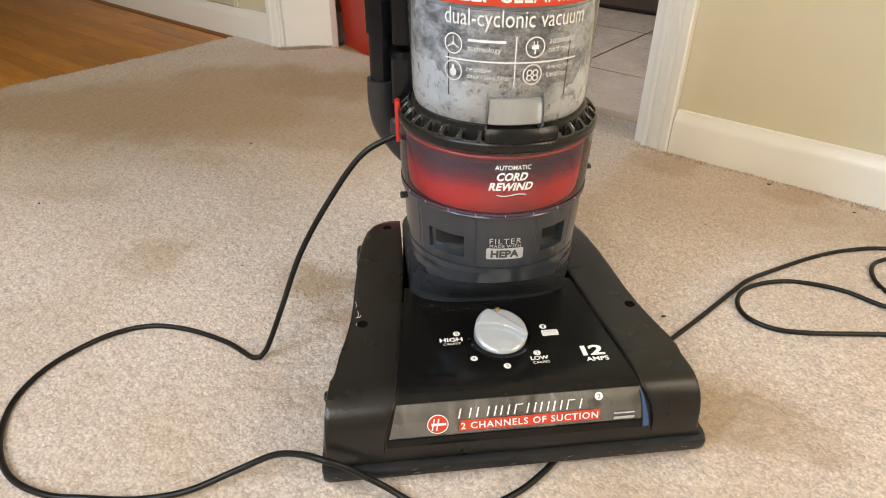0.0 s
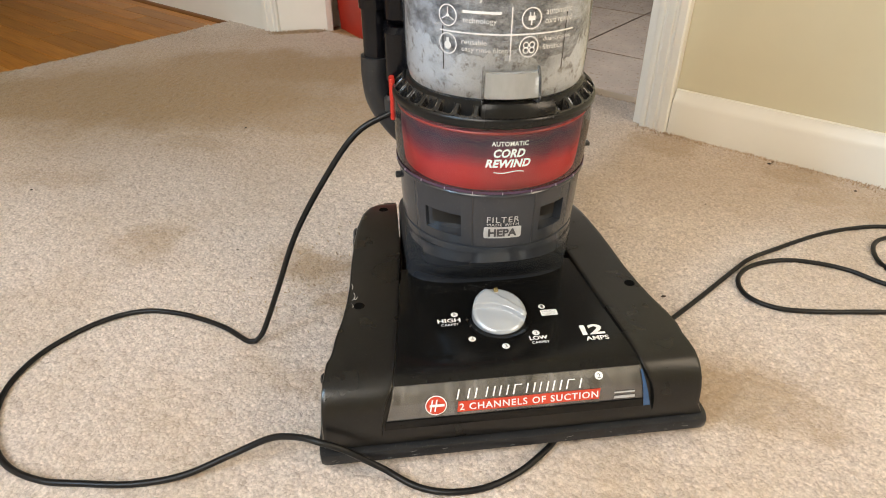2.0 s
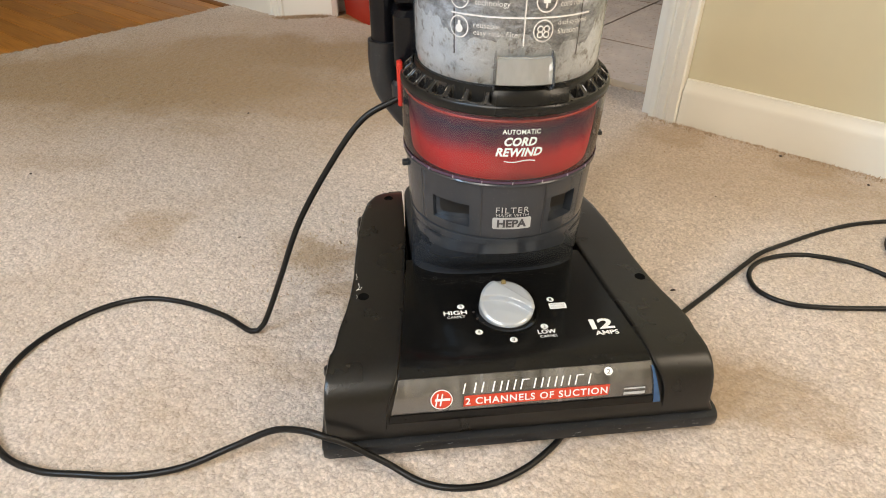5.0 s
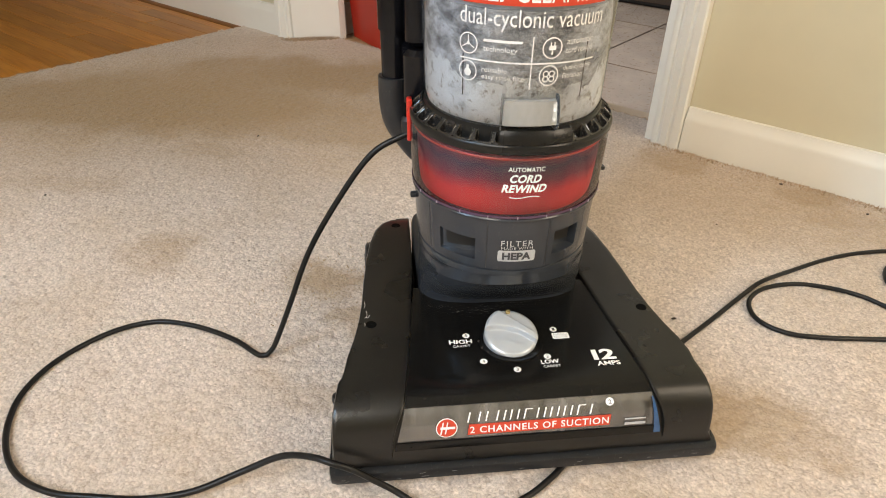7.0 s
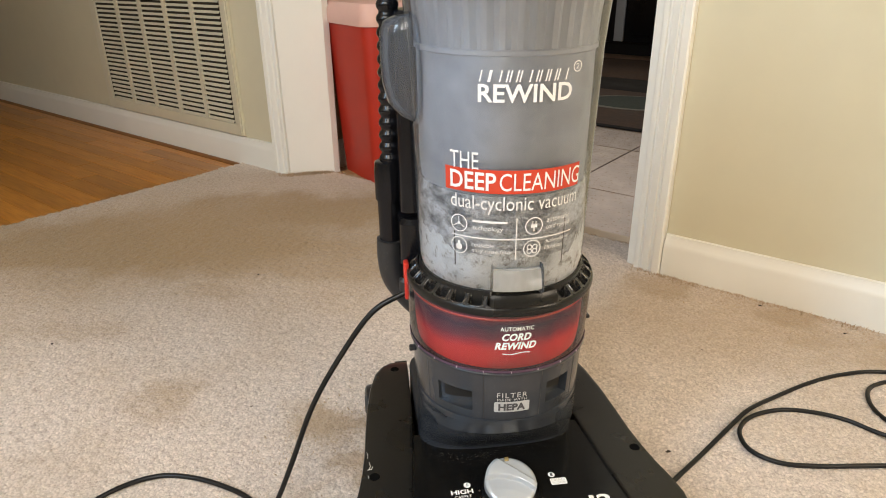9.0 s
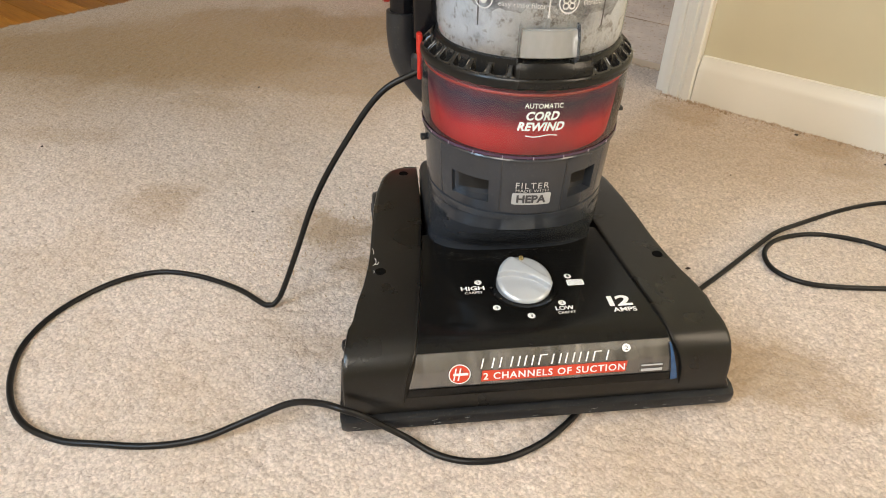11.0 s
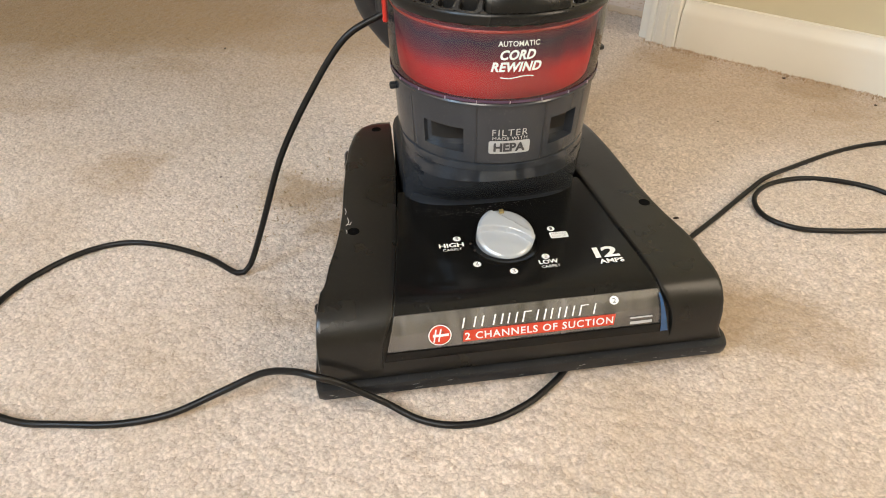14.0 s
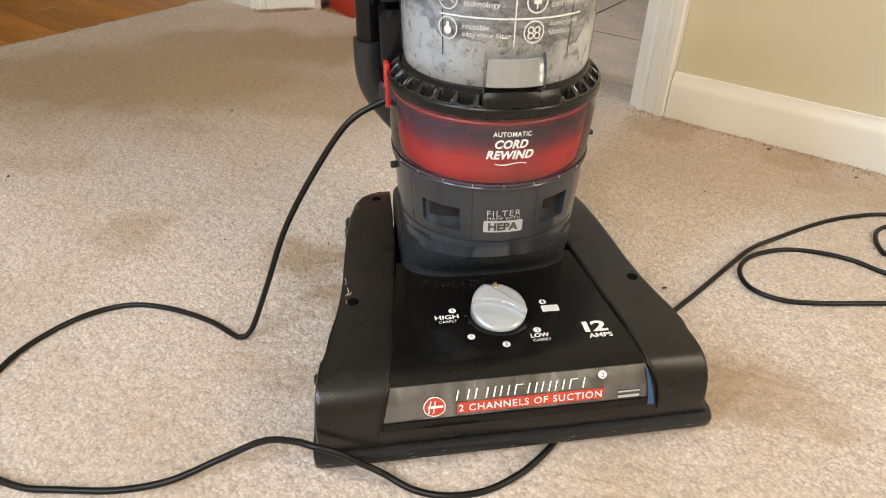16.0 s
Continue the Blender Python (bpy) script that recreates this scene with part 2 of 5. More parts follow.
BIN_LID = plain("pale_pink_plastic", (0.72, 0.45, 0.38), 0.5, 0.06, 12, 0.05)
PRINT_WHITE = plain("white_print", (0.86, 0.86, 0.86), 0.5, 0.04, 200)
PRINT_GREY = plain("grey_print", (0.46, 0.47, 0.48), 0.5, 0.05, 200)
PRINT_RED = plain("red_print", (0.60, 0.055, 0.022), 0.45, 0.08, 120)
PRINT_DARK = plain("dark_print", (0.05, 0.05, 0.055), 0.5, 0.1, 100)
DUST = dust_material()


def fluff_material():
    m, t, p, link = material("matted_fluff")
    v = coords(t, 1.0, (1, 1, 1.6))
    a, b = noise_of(t, v, 42.0, 6.0, 0.72), noise_of(t, v, 150.0, 4.0, 0.7)
    col = ramp_of(t, a, [(0.34, (0.14, 0.145, 0.16)), (0.46, (0.42, 0.44, 0.475)), (0.58, (0.74, 0.78, 0.84))])
    col = mixed(t, ramp_of(t, b, [(0.52, (0, 0, 0)), (0.72, (0.5,) * 3)]), col, (0.20, 0.18, 0.165))
    link(col, p.inputs["Base Color"])
    p.inputs["Roughness"].default_value = 0.95
    bumped(t, p, a, 0.8, 0.008)
    return m


FLUFF = fluff_material()
CYCLONE = plain("dusty_grey_cyclone", (0.385, 0.42, 0.485), 0.6, 0.34, 26, 0.1)
CYCLONE_TOP = plain("pale_ribbed_filter", (0.45, 0.48, 0.535), 0.7, 0.12, 18, 0.1)
CUP_CLEAR = clear_plastic("clear_dusty_cup", (0.985, 0.985, 0.99), 0.10, (0.72, 0.78, 0.86), 0.07, 0.7)
SHELL_CLEAR = clear_plastic("smoky_clear_shell", (0.95, 0.92, 0.95), 0.04, (0.60, 0.56, 0.62), 0.07, 0.6)
PANE_CLEAR = clear_plastic("smoky_window", (0.50, 0.49, 0.47), 0.24, (0.44, 0.41, 0.38), 0.24, 0.95, 2.2, (2.6, 1, 0.22))
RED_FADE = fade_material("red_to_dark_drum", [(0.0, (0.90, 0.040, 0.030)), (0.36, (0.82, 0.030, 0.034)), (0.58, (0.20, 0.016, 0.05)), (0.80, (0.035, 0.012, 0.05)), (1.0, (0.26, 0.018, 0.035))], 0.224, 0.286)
RUG_BROWN = plain("brown_rug", (0.11, 0.07, 0.05), 0.95, 0.3, 60, 0.4)
RUG_BLACK = plain("black_rug_border", (0.012, 0.010, 0.009), 0.95, 0.3, 60, 0.4)
RUG_GREEN = plain("grey_green_rug", (0.075, 0.095, 0.08), 0.95, 0.25, 60, 0.4)
RUG_PALE = plain("pale_rug_outline", (0.28, 0.26, 0.22), 0.95, 0.2, 60, 0.4)
APPLIANCE_BLACK = plain("black_enamel", (0.006, 0.006, 0.007), 0.3, 0.2, 20)
APPLIANCE_GREY = plain("pale_grey_enamel", (0.42, 0.41, 0.40), 0.4, 0.05, 20)
CRUMB = plain("dark_crumb", (0.03, 0.02, 0.014), 0.8, 0.3, 300)
HAIR = plain("pale_lint", (0.70, 0.68, 0.64), 0.8, 0.1, 300)


# ---------------------------------------------------------------- mesh helpers
def mesh_of(name, bm, mat, smooth=True):
    me = bpy.data.meshes.new(name)
    bmesh.ops.recalc_face_normals(bm, faces=bm.faces)
    bm.to_mesh(me)
    bm.free()
    if smooth:
        me.polygons.foreach_set("use_smooth", [True] * len(me.polygons))
        me.set_sharp_from_angle(angle=radians(38))
    me.materials.append(mat)
    return me


def part(name, bm, mat, parent, label="", smooth=True):
    """ONE mesh object under a thing or under a part, in the thing's own frame."""
    ob = new(name, mesh_of(name, bm, mat, smooth))
    ob.parent = parent
    if label:
        ob["label"] = label
    return ob


def thing(name, label, category, m=None, group="", kind=""):
    ob = new(name)
    ob.empty_display_size = 0.05
    ob.matrix_world = m or Matrix()
    return tagged(ob, label, category, group, kind)


def solid(name, bm, mat, label, category="", m=None, kind="", smooth=True, group=""):
    ob = new(name, mesh_of(name, bm, mat, smooth))
    ob.matrix_world = m or Matrix()
    return tagged(ob, label, category, group, kind)


def box(bm, lo, hi, bevel=0.0, segments=2):
    lo, hi = Vector(lo), Vector(hi)
    made = bmesh.ops.create_cube(bm, size=1.0, matrix=Matrix.Translation((lo + hi) / 2) @ Matrix.Diagonal((*(hi - lo), 1)))
    if bevel:
        edges = list({e for v in made["verts"] for e in v.link_edges})
        bmesh.ops.bevel(bm, geom=edges, offset=bevel, segments=segments, profile=0.5, affect="EDGES")
    return bm


def boxed(lo, hi, bevel=0.0, segments=2):
    return box(bmesh.new(), lo, hi, bevel, segments)


def skin(bm, rows, closed=False, caps=True):
    """Faces between successive rows of points; closed: each row is a ring."""
    vs = [[bm.verts.new(p) for p in row] for row in rows]
    for a, b in zip(vs, vs[1:]):
        n = len(a)
        for i in range(n if closed else n - 1):
            j = (i + 1) % n
            bm.faces.new((a[i], a[j], b[j], b[i]))
    if closed and caps:
        bm.faces.new(vs[0])
        bm.faces.new(list(reversed(vs[-1])))
    return bm


def lathe(profile, cu=0.0, cv=0.0, n=72, a0=0.0, a1=360.0, squash=1.0):
    """Turn (radius, height) pairs round an upright axis; angles from the front, to the right."""
    bm = bmesh.new()
    full = abs(a1 - a0) > 359
    angles = [radians(a0 + (a1 - a0) * i / n) for i in range(n if full else n + 1)]
    skin(bm, [[(cu + r * math.sin(a), cv - squash * r * math.cos(a), z) for a in angles] for r, z in profile], full, False)
    return bm


def capped(bm):
    bmesh.ops.holes_fill(bm, edges=[e for e in bm.edges if e.is_boundary], sides=0)
    return bm


def tube(points, radius, n=10, step=0.008, ends=True):
    """A round cable along a smooth line through the points."""
    pts = [Vector(p) for p in points]
    fine = []
    ext = [2 * pts[0] - pts[1], *pts, 2 * pts[-1] - pts[-2]]
    for i in range(1, len(ext) - 2):
        a, b, c, d = ext[i - 1:i + 3]
        k = max(2, int((c - b).length / step))
        for j in range(k):
            u = j / k
            fine.append(0.5 * ((2 * b) + (c - a) * u + (2 * a - 5 * b + 4 * c - d) * u * u + (3 * b - a - 3 * c + d) * u ** 3))
    fine.append(pts[-1])
    bm = bmesh.new()
    side = Vector((0, 0, 1))
    rows = []
    for i, p in enumerate(fine):
        way = (fine[min(i + 1, len(fine) - 1)] - fine[max(i - 1, 0)]).normalized()
        side = (side - way * side.dot(way)).normalized()
        other = way.cross(side)
        r = radius(i / (len(fine) - 1)) if callable(radius) else radius
        rows.append([p + r * (math.cos(2 * math.pi * k / n) * side + math.sin(2 * math.pi * k / n) * other) for k in range(n)])
    return skin(bm, rows, True, ends)


def slab(outline, z0, z1, bevel=0.0):
    """An upright prism over a closed outline."""
    bm = bmesh.new()
    low, high = [bm.verts.new((x, y, z0)) for x, y in outline], [bm.verts.new((x, y, z1)) for x, y in outline]
    bm.faces.new(list(reversed(low)))
    top = bm.faces.new(high)
    for i in range(len(outline)):
        j = (i + 1) % len(outline)
        bm.faces.new((low[i], low[j], high[j], high[i]))
    if bevel:
        bmesh.ops.bevel(bm, geom=list(top.edges), offset=bevel, segments=2, profile=0.5, affect="EDGES")
    return bm


# ---------------------------------------------------------------- structure: the long wall, in (s, o, z)
HIGH, THICK, DOOR_TOP = 2.44, 0.115, 2.05
S0, S1, O0, O1 = -4.2, 1.9, -2.5, 4.1


def structure(name, bm, mat, label, category="", smooth=False, m=WALL):
    return solid(name, bm, mat, label, category, m, "structure", smooth)


wall_door = structure("wall_north", boxed((0.0, 0, 0), (S1, THICK, HIGH)), WALL_PAINT, "cream painted wall beside a cased doorway", "wall")
structure("wall_north_hall", slab([(S0, 0), (-1.107, 0), (-1.027, 0.10), (-1.027, THICK), (S0, THICK)], 0, HIGH), WALL_PAINT, "cream painted wall with a return air grille", "wall")
structure("wall_north_header", boxed((-1.103, 0, DOOR_TOP), (-0.003, THICK, HIGH)), WALL_PAINT, "cream painted wall above the doorway", "wall")


def wall_with_window(name, along, at, lo, hi, sill, head, a0, a1, mat, label):
    """A closing wall along s or o with one opening; four pieces in one mesh."""
    bm = bmesh.new()
    for p, q, z0, z1 in ((lo, a0, 0, HIGH), (a1, hi, 0, HIGH), (a0, a1, 0, sill), (a0, a1, head, HIGH)):
        if along == "s":
            box(bm, (p, at[0], z0), (q, at[1], z1))
        else:
            box(bm, (at[0], p, z0), (at[1], q, z1))
    return structure(name, bm, mat, label, "wall")


wall_with_window("wall_south_left", "s", (O0 - 0.12, O0), S0, -0.45, 0.9, 2.1, -1.40, -0.50, WALL_PAINT, "unseen cream painted wall with an opening for a window lamp")
wall_with_window("wall_south_middle", "s", (O0 - 0.12, O0), -0.45, 0.2, 0.9, 2.1, -0.33, -0.03, WALL_PAINT, "cream painted wall with a narrow window opening")
wall_with_window("wall_south", "s", (O0 - 0.12, O0), 0.2, S1, 1.08, 2.28, 0.30, 1.10, WALL_PAINT, "unseen cream painted wall with an opening for a window lamp")
structure("wall_west", boxed((S0 - 0.12, O0, 0), (S0, THICK, HIGH)), WALL_PAINT, "cream painted wall", "wall")
wall_with_window("wall_east", "o", (S1, S1 + 0.12), O0, 0, 0.75, 1.95, -0.955, -0.38, WALL_PAINT, "unseen cream painted wall with an opening for a window lamp")
# added out of view, to hold the window light off the hall
structure("wall_hall_return", boxed((-1.80, O0, 0), (-1.68, -1.3, HIGH)), WALL_PAINT, "unseen cream panel keeping window light out of the hall", "wall")
structure("kitchen_wall_west", boxed((-3.2, THICK + 0.001, -0.02), (-1.09, 0.7, HIGH)), KITCHEN_PAINT, "tan painted kitchen wall", "wall")
structure("kitchen_wall_end", boxed((-3.32, THICK + 0.001, -0.02), (-3.201, O1, HIGH)), KITCHEN_PAINT, "tan painted kitchen wall", "wall")
structure("kitchen_wall_east", boxed((2.0, THICK + 0.001, -0.02), (2.12, O1, HIGH)), KITCHEN_PAINT, "tan painted kitchen wall", "wall")
wall_with_window("kitchen_wall_north", "s", (O1, O1 + 0.12), -3.32, 2.12, 1.1, 2.1, -2.35, -1.15, KITCHEN_PAINT, "tan painted kitchen wall with a window opening")
structure("ceiling", boxed((S0 - 0.12, O0 - 0.12, HIGH), (S1 + 0.12, O1 + 0.12, HIGH + 0.1)), CEILING_PAINT, "white painted ceiling", "ceiling")
structure("subfloor", boxed((S0, O0, -0.14), (S1, O1, -0.03)), GROUT, "dark floor base under the boards and tiles", "floor")


structure("grout_bed", boxed((-3.2, 0.151, -0.0299), (1.999, O1, -0.0195)), GROUT, "dark grout bed between the kitchen tiles", "floor")


def carpet_sheet():
    """One cut-pile carpet: a fine uneven sheet with a turned-down edge, thicker and ragged along its rims."""
    s = np.concatenate([np.arange(-1.345, 1.15, 0.0042), np.arange(1.16, S1 - 0.001, 0.04)])
    o = np.concatenate([np.arange(O0 + 0.001, -1.70, 0.05), np.arange(-1.70, 0.099, 0.0042)])
    S, Oo = np.meshgrid(s, o, indexing="ij")
    rng = np.random.default_rng(4)
    z = rng.normal(0, 0.0012, S.shape)
    z += 0.0015 * np.sin(S * 9 + 1.3) * np.sin(Oo * 7) - 0.001
    # frayed line along the wood floor and the doorway
    rag = rng.normal(0, 0.004, S.shape[1])
    S = S + (np.exp(-(S + 1.345) * 60) * rag[None, :])
    S[0, :] -= 0.012 * np.exp(-np.abs(o) * 5)
    z[0, :], z[:, -1] = -0.028, -0.028
    S += rng.normal(0, 0.0008, S.shape)
    n, k = S.shape
    co = np.stack([S, Oo + rng.normal(0, 0.0006, S.shape), z], -1).reshape(-1, 3)
    i = (np.arange(n - 1)[:, None] * k + np.arange(k - 1)[None, :]).reshape(-1)
    quads = np.stack([i, i + k, i + k + 1, i + 1], -1)
    # no pile inside the walls
    mid = co[quads].mean(1)
    inside = (mid[:, 1] > 0.004) & ((mid[:, 0] > 0.0) | (mid[:, 0] < -1.10))
    quads = quads[~inside]
    me = bpy.data.meshes.new("carpet")
    me.vertices.add(len(co))
    me.vertices.foreach_set("co", co.ravel())
    me.loops.add(quads.size)
    me.loops.foreach_set("vertex_index", quads.ravel().astype(np.int32))
    me.polygons.add(len(quads))
    me.polygons.foreach_set("loop_start", np.arange(0, quads.size, 4, dtype=np.int32))
    me.polygons.foreach_set("use_smooth", [True] * len(quads))
    me.update(calc_edges=True)
    me.materials.append(CARPET)
    ob = new("carpet_floor", me)
    ob.matrix_world = WALL
    return tagged(ob, "worn beige cut-pile carpet with brown stains", "carpet", kind="structure")


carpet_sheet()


def baseboard(s0, s1, name="baseboard"):
    prof = [(0.0, -0.012), (-0.014, -0.012), (-0.014, 0.058), (-0.0115, 0.068), (-0.007, 0.076), (-0.006, 0.084), (0.0, 0.085)]
    bm = bmesh.new()
    skin(bm, [[(s, o - 0.001, z) for o, z in prof] for s in (s0, s1)], True)
    return structure(name, bm, TRIM_PAINT, "white painted moulded baseboard", "baseboard", True)


baseboard(0.0585, S1)
baseboard(S0, -1.166)


def casing(s_in, s_out, name):
    """A fluted casing: stepped and rounded across its width, from the floor to the head."""
    w = s_out - s_in
    prof = [(0, 0), (0, -0.011), (0.06, -0.013), (0.18, -0.013), (0.22, -0.0095), (0.28, -0.0095), (0.33, -0.015), (0.55, -0.018),
            (0.60, -0.014), (0.66, -0.014), (0.72, -0.019), (0.94, -0.020), (1.0, -0.017), (1.0, 0)]
    bm = bmesh.new()
    skin(bm, [[(s_in + f * w, o - 0.001, z) for f, o in prof] for z in (-0.012, DOOR_TOP + 0.057)], True)
    return structure(name, bm, TRIM_PAINT, "white painted fluted door casing with scuffs at the foot", "door casing", True)


casing(0.0, 0.057, "trim")
casing(-1.108, -1.165, "trim")
structure("trim", boxed((-1.107, -0.02, DOOR_TOP), (-0.001, -0.001, DOOR_TOP + 0.057), 0.003), TRIM_PAINT, "white painted head casing over the doorway", "door casing")
structure("door_jamb", slab([(-1.104, -0.008), (-1.022, 0.098), (-1.022, THICK + 0.006), (-1.0265, THICK + 0.006), (-1.0265, 0.101), (-1.107, -0.003)], -0.012, DOOR_TOP), TRIM_PAINT, "white painted jamb of the cased opening", "door jamb")
structure("door_jamb", boxed((-0.018, -0.001, -0.012), (-0.001, THICK + 0.006, DOOR_TOP)), TRIM_PAINT, "white painted jamb of the cased opening", "door jamb")
bm = bmesh.new()
skin(bm, [[(s, -0.0155 - r * math.cos(a), -0.022 + 0.018 * math.sin(a)) for r in (0.016,) for a in np.linspace(0, math.pi / 2, 6)] + [(s, -0.0155, -0.022)] for s in (S0, -1.35)], True)
structure("shoe_moulding", bm, SHOE_WOOD, "stained oak quarter-round along the baseboard", "moulding", True)
structure("kitchen_baseboard", boxed((-1.089, THICK + 0.008, -0.02), (-1.077, 0.7, 0.075), 0.004), TRIM_PAINT, "white painted kitchen baseboard", "baseboard")
structure("threshold", boxed((-1.02, 0.097, -0.028), (-0.02, 0.150, -0.005), 0.006), THRESH, "narrow brown threshold strip in the doorway", "threshold")


# ---------------------------------------------------------------- return air grille on the wall
def air_grille():
    g = thing("return_air_grille", "cream enamelled steel return air grille low on the wall", "air grille", WALL)
    s0, s1, z0, z1 = -2.172, -1.316, 0.088, 0.72
    f = 0.036
    bm = bmesh.new()
    box(bm, (s0, -0.011, z0), (s1, -0.0015, z0 + f), 0.002)
    box(bm, (s0, -0.011, z1 - f), (s1, -0.0015, z1), 0.002)
    box(bm, (s0, -0.011, z0 + f), (s0 + f, -0.0015, z1 - f))
    box(bm, (s1 - f, -0.011, z0 + f), (s1, -0.0015, z1 - f))
    part("frame", bm, GRILLE_PAINT, g, smooth=False)
    part("rim", boxed((s1 - 0.012, -0.016, z0), (s1 - 0.004, -0.011, z1), 0.002), GRILLE_PAINT, g)
    # no hole here: a dark sheet paints the duct's shade
    part("duct_opening", boxed((s0 + 0.004, -0.0035, z0 + 0.004), (s1 - 0.004, -0.0012, z1 - 0.004)), GRILLE_DARK, g, "dark sheet for the shaded duct behind the slats", False)
    cols, a, b = 5, s0 + f, s1 - f
    wide = (b - a) / cols
    for i in range(1, cols):
        part("mullion", boxed((a + i * wide - 0.009, -0.0105, z0 + f), (a + i * wide + 0.009, -0.004, z1 - f)), GRILLE_PAINT, g, smooth=False)
    pitch = 0.0158
    n = int((z1 - z0 - 2 * f) / pitch)
    bm = bmesh.new()
    w = wide - 0.018
    skin(bm, [[(x, o, z) for o, z in ((-0.0105, 0.0), (-0.0100, 0.0012), (-0.0046, 0.0078), (-0.0051, 0.0066))] for x in (0, w)], True)
    slat = mesh_of("slat", bm, GRILLE_PAINT, False)
    for i in range(cols):
        for j in range(n):
            ob = new("slat", slat)
            ob.parent = g
            ob.location = (a + i * wide + 0.009, 0, z0 + f + 0.002 + j * pitch)
    return g


air_grille()

# ---------------------------------------------------------------- kitchen beyond the doorway
def waste_bin():
    """A tapered bin with rounded corners, rolled rim and a domed lid."""
    turn = Matrix.Translation((-0.315, 2.045, -0.017)) @ Matrix.Rotation(radians(-57), 4, "Z")
    b = thing("waste_bin", "faded red plastic kitchen bin with a pale pink lid", "waste bin", turn)
    def ring(w, d, r, z, x0=0.0, y0=0.0):
        pts = []
        for cx, cy, a in ((w - r, r, -90), (w - r, d - r, 0), (r, d - r, 90), (r, r, 180)):
            pts += [(x0 + cx + r * math.cos(radians(a + k * 18)), y0 + cy + r * math.sin(radians(a + k * 18)), z) for k in range(6)]
        return pts
    bm = bmesh.new()
    rows = []
    for z in (0.0, 0.006, 0.10, 0.25, 0.40, 0.462):
        k = z / 0.462
        rows.append(ring(0.24 + 0.05 * k, 0.30 + 0.05 * k, 0.035, z, -0.025 * k, -0.025 * k))
    part("body", skin(bm, rows, True), BIN_RED, b)
    bm = bmesh.new()
    rows = [ring(w, d, 0.04, z, x, y) for w, d, z, x, y in ((0.302, 0.362, 0.455, -0.031, -0.031), (0.306, 0.366, 0.463, -0.033, -0.033), (0.304, 0.364, 0.492, -0.032, -0.032), (0.285, 0.345, 0.512, -0.022, -0.022), (0.2, 0.26, 0.526, 0.02, 0.02))]
    part("lid", skin(bm, rows, True), BIN_LID, b, "pale pink domed lid")
    return b


waste_bin()


def kitchen_rug():
    r = thing("kitchen_rug", "brown rug with grey-green leaves and black border", "rug", WALL @ Matrix.Translation((0, 0, -0.017)))
    s0, s1, o0, o1 = -1.75, 0.35, 1.20, 3.15
    part("border", boxed((s0, o0, 0), (s1, o1, 0.007), 0.003), RUG_BLACK, r)
    part("field", boxed((s0 + 0.03, o0 + 0.03, 0.003), (s1 - 0.03, 1.98, 0.009), 0.002), RUG_BROWN, r)
    part("field", boxed((s0 + 0.03, 2.36, 0.003), (s1 - 0.03, o1 - 0.03, 0.009), 0.002), RUG_BROWN, r)
    for k, (cs, co, ln, wd, an) in enumerate(((-0.62, 1.72, 0.36, 0.16, 12), (0.15, 1.6, 0.34, 0.15, -20))):
        for name, grow, z, mt in (("leaf_outline", 1.0, 0.0112, RUG_PALE), ("leaf", 0.88, 0.0132, RUG_GREEN)):
            pts = []
            for i in range(40):
                a = 2 * math.pi * i / 40
                x, y = ln * grow * math.cos(a), wd * grow * math.sin(a) * (1 - 0.35 * math.cos(a)) * abs(math.sin(a)) ** 0.25
                ca, sa = math.cos(radians(an)), math.sin(radians(an))
                pts.append((cs + x * ca - y * sa, co + x * sa + y * ca))
            part(name, slab(pts, 0.004, z), mt, r, smooth=False)
    return r


kitchen_rug()


def appliance():
    a = thing("kitchen_range", "black enamelled kitchen range with a grey side", "cooker", WALL @ Matrix.Translation((0, 0, -0.017)))
    part("body", boxed((-2.30, 3.35, 0.09), (-0.55, 4.05, 0.9), 0.008), APPLIANCE_BLACK, a)
    part("plinth", boxed((-2.28, 3.42, 0.0), (-0.57, 4.0, 0.09)), APPLIANCE_BLACK, a)
    part("door", boxed((-1.42, 3.325, 0.14), (-0.66, 3.349, 0.74), 0.006), APPLIANCE_BLACK, a)
    part("side_trim", boxed((-1.56, 3.33, 0.10), (-1.49, 3.349, 0.9), 0.004), APPLIANCE_GREY, a, "pale grey edge strip")
    return a


appliance()


# ---------------------------------------------------------------- the upright vacuum cleaner, in its own frame: u right, v back
VAC = Matrix.Translation((0.1075, 0.4635, 0)) @ Matrix.Rotation(radians(8.4), 4, "Z")
vac = thing("upright_vacuum", "black, grey and red upright vacuum cleaner with a clear dust cup", "vacuum cleaner", VAC)
AXIS, CUP, RING = 0.195, 0.188, 0.191


def level(z):
    """Heights on the cup, which stands a little further back."""
    return 0.587 - (0.587 - z) * 1.0178


def lerp(table, x):
    for (a, p), (b, q) in zip(table, table[1:]):
        if x <= b:
            return p + (q - p) * max(0.0, (x - a) / (b - a))
    return table[-1][1]


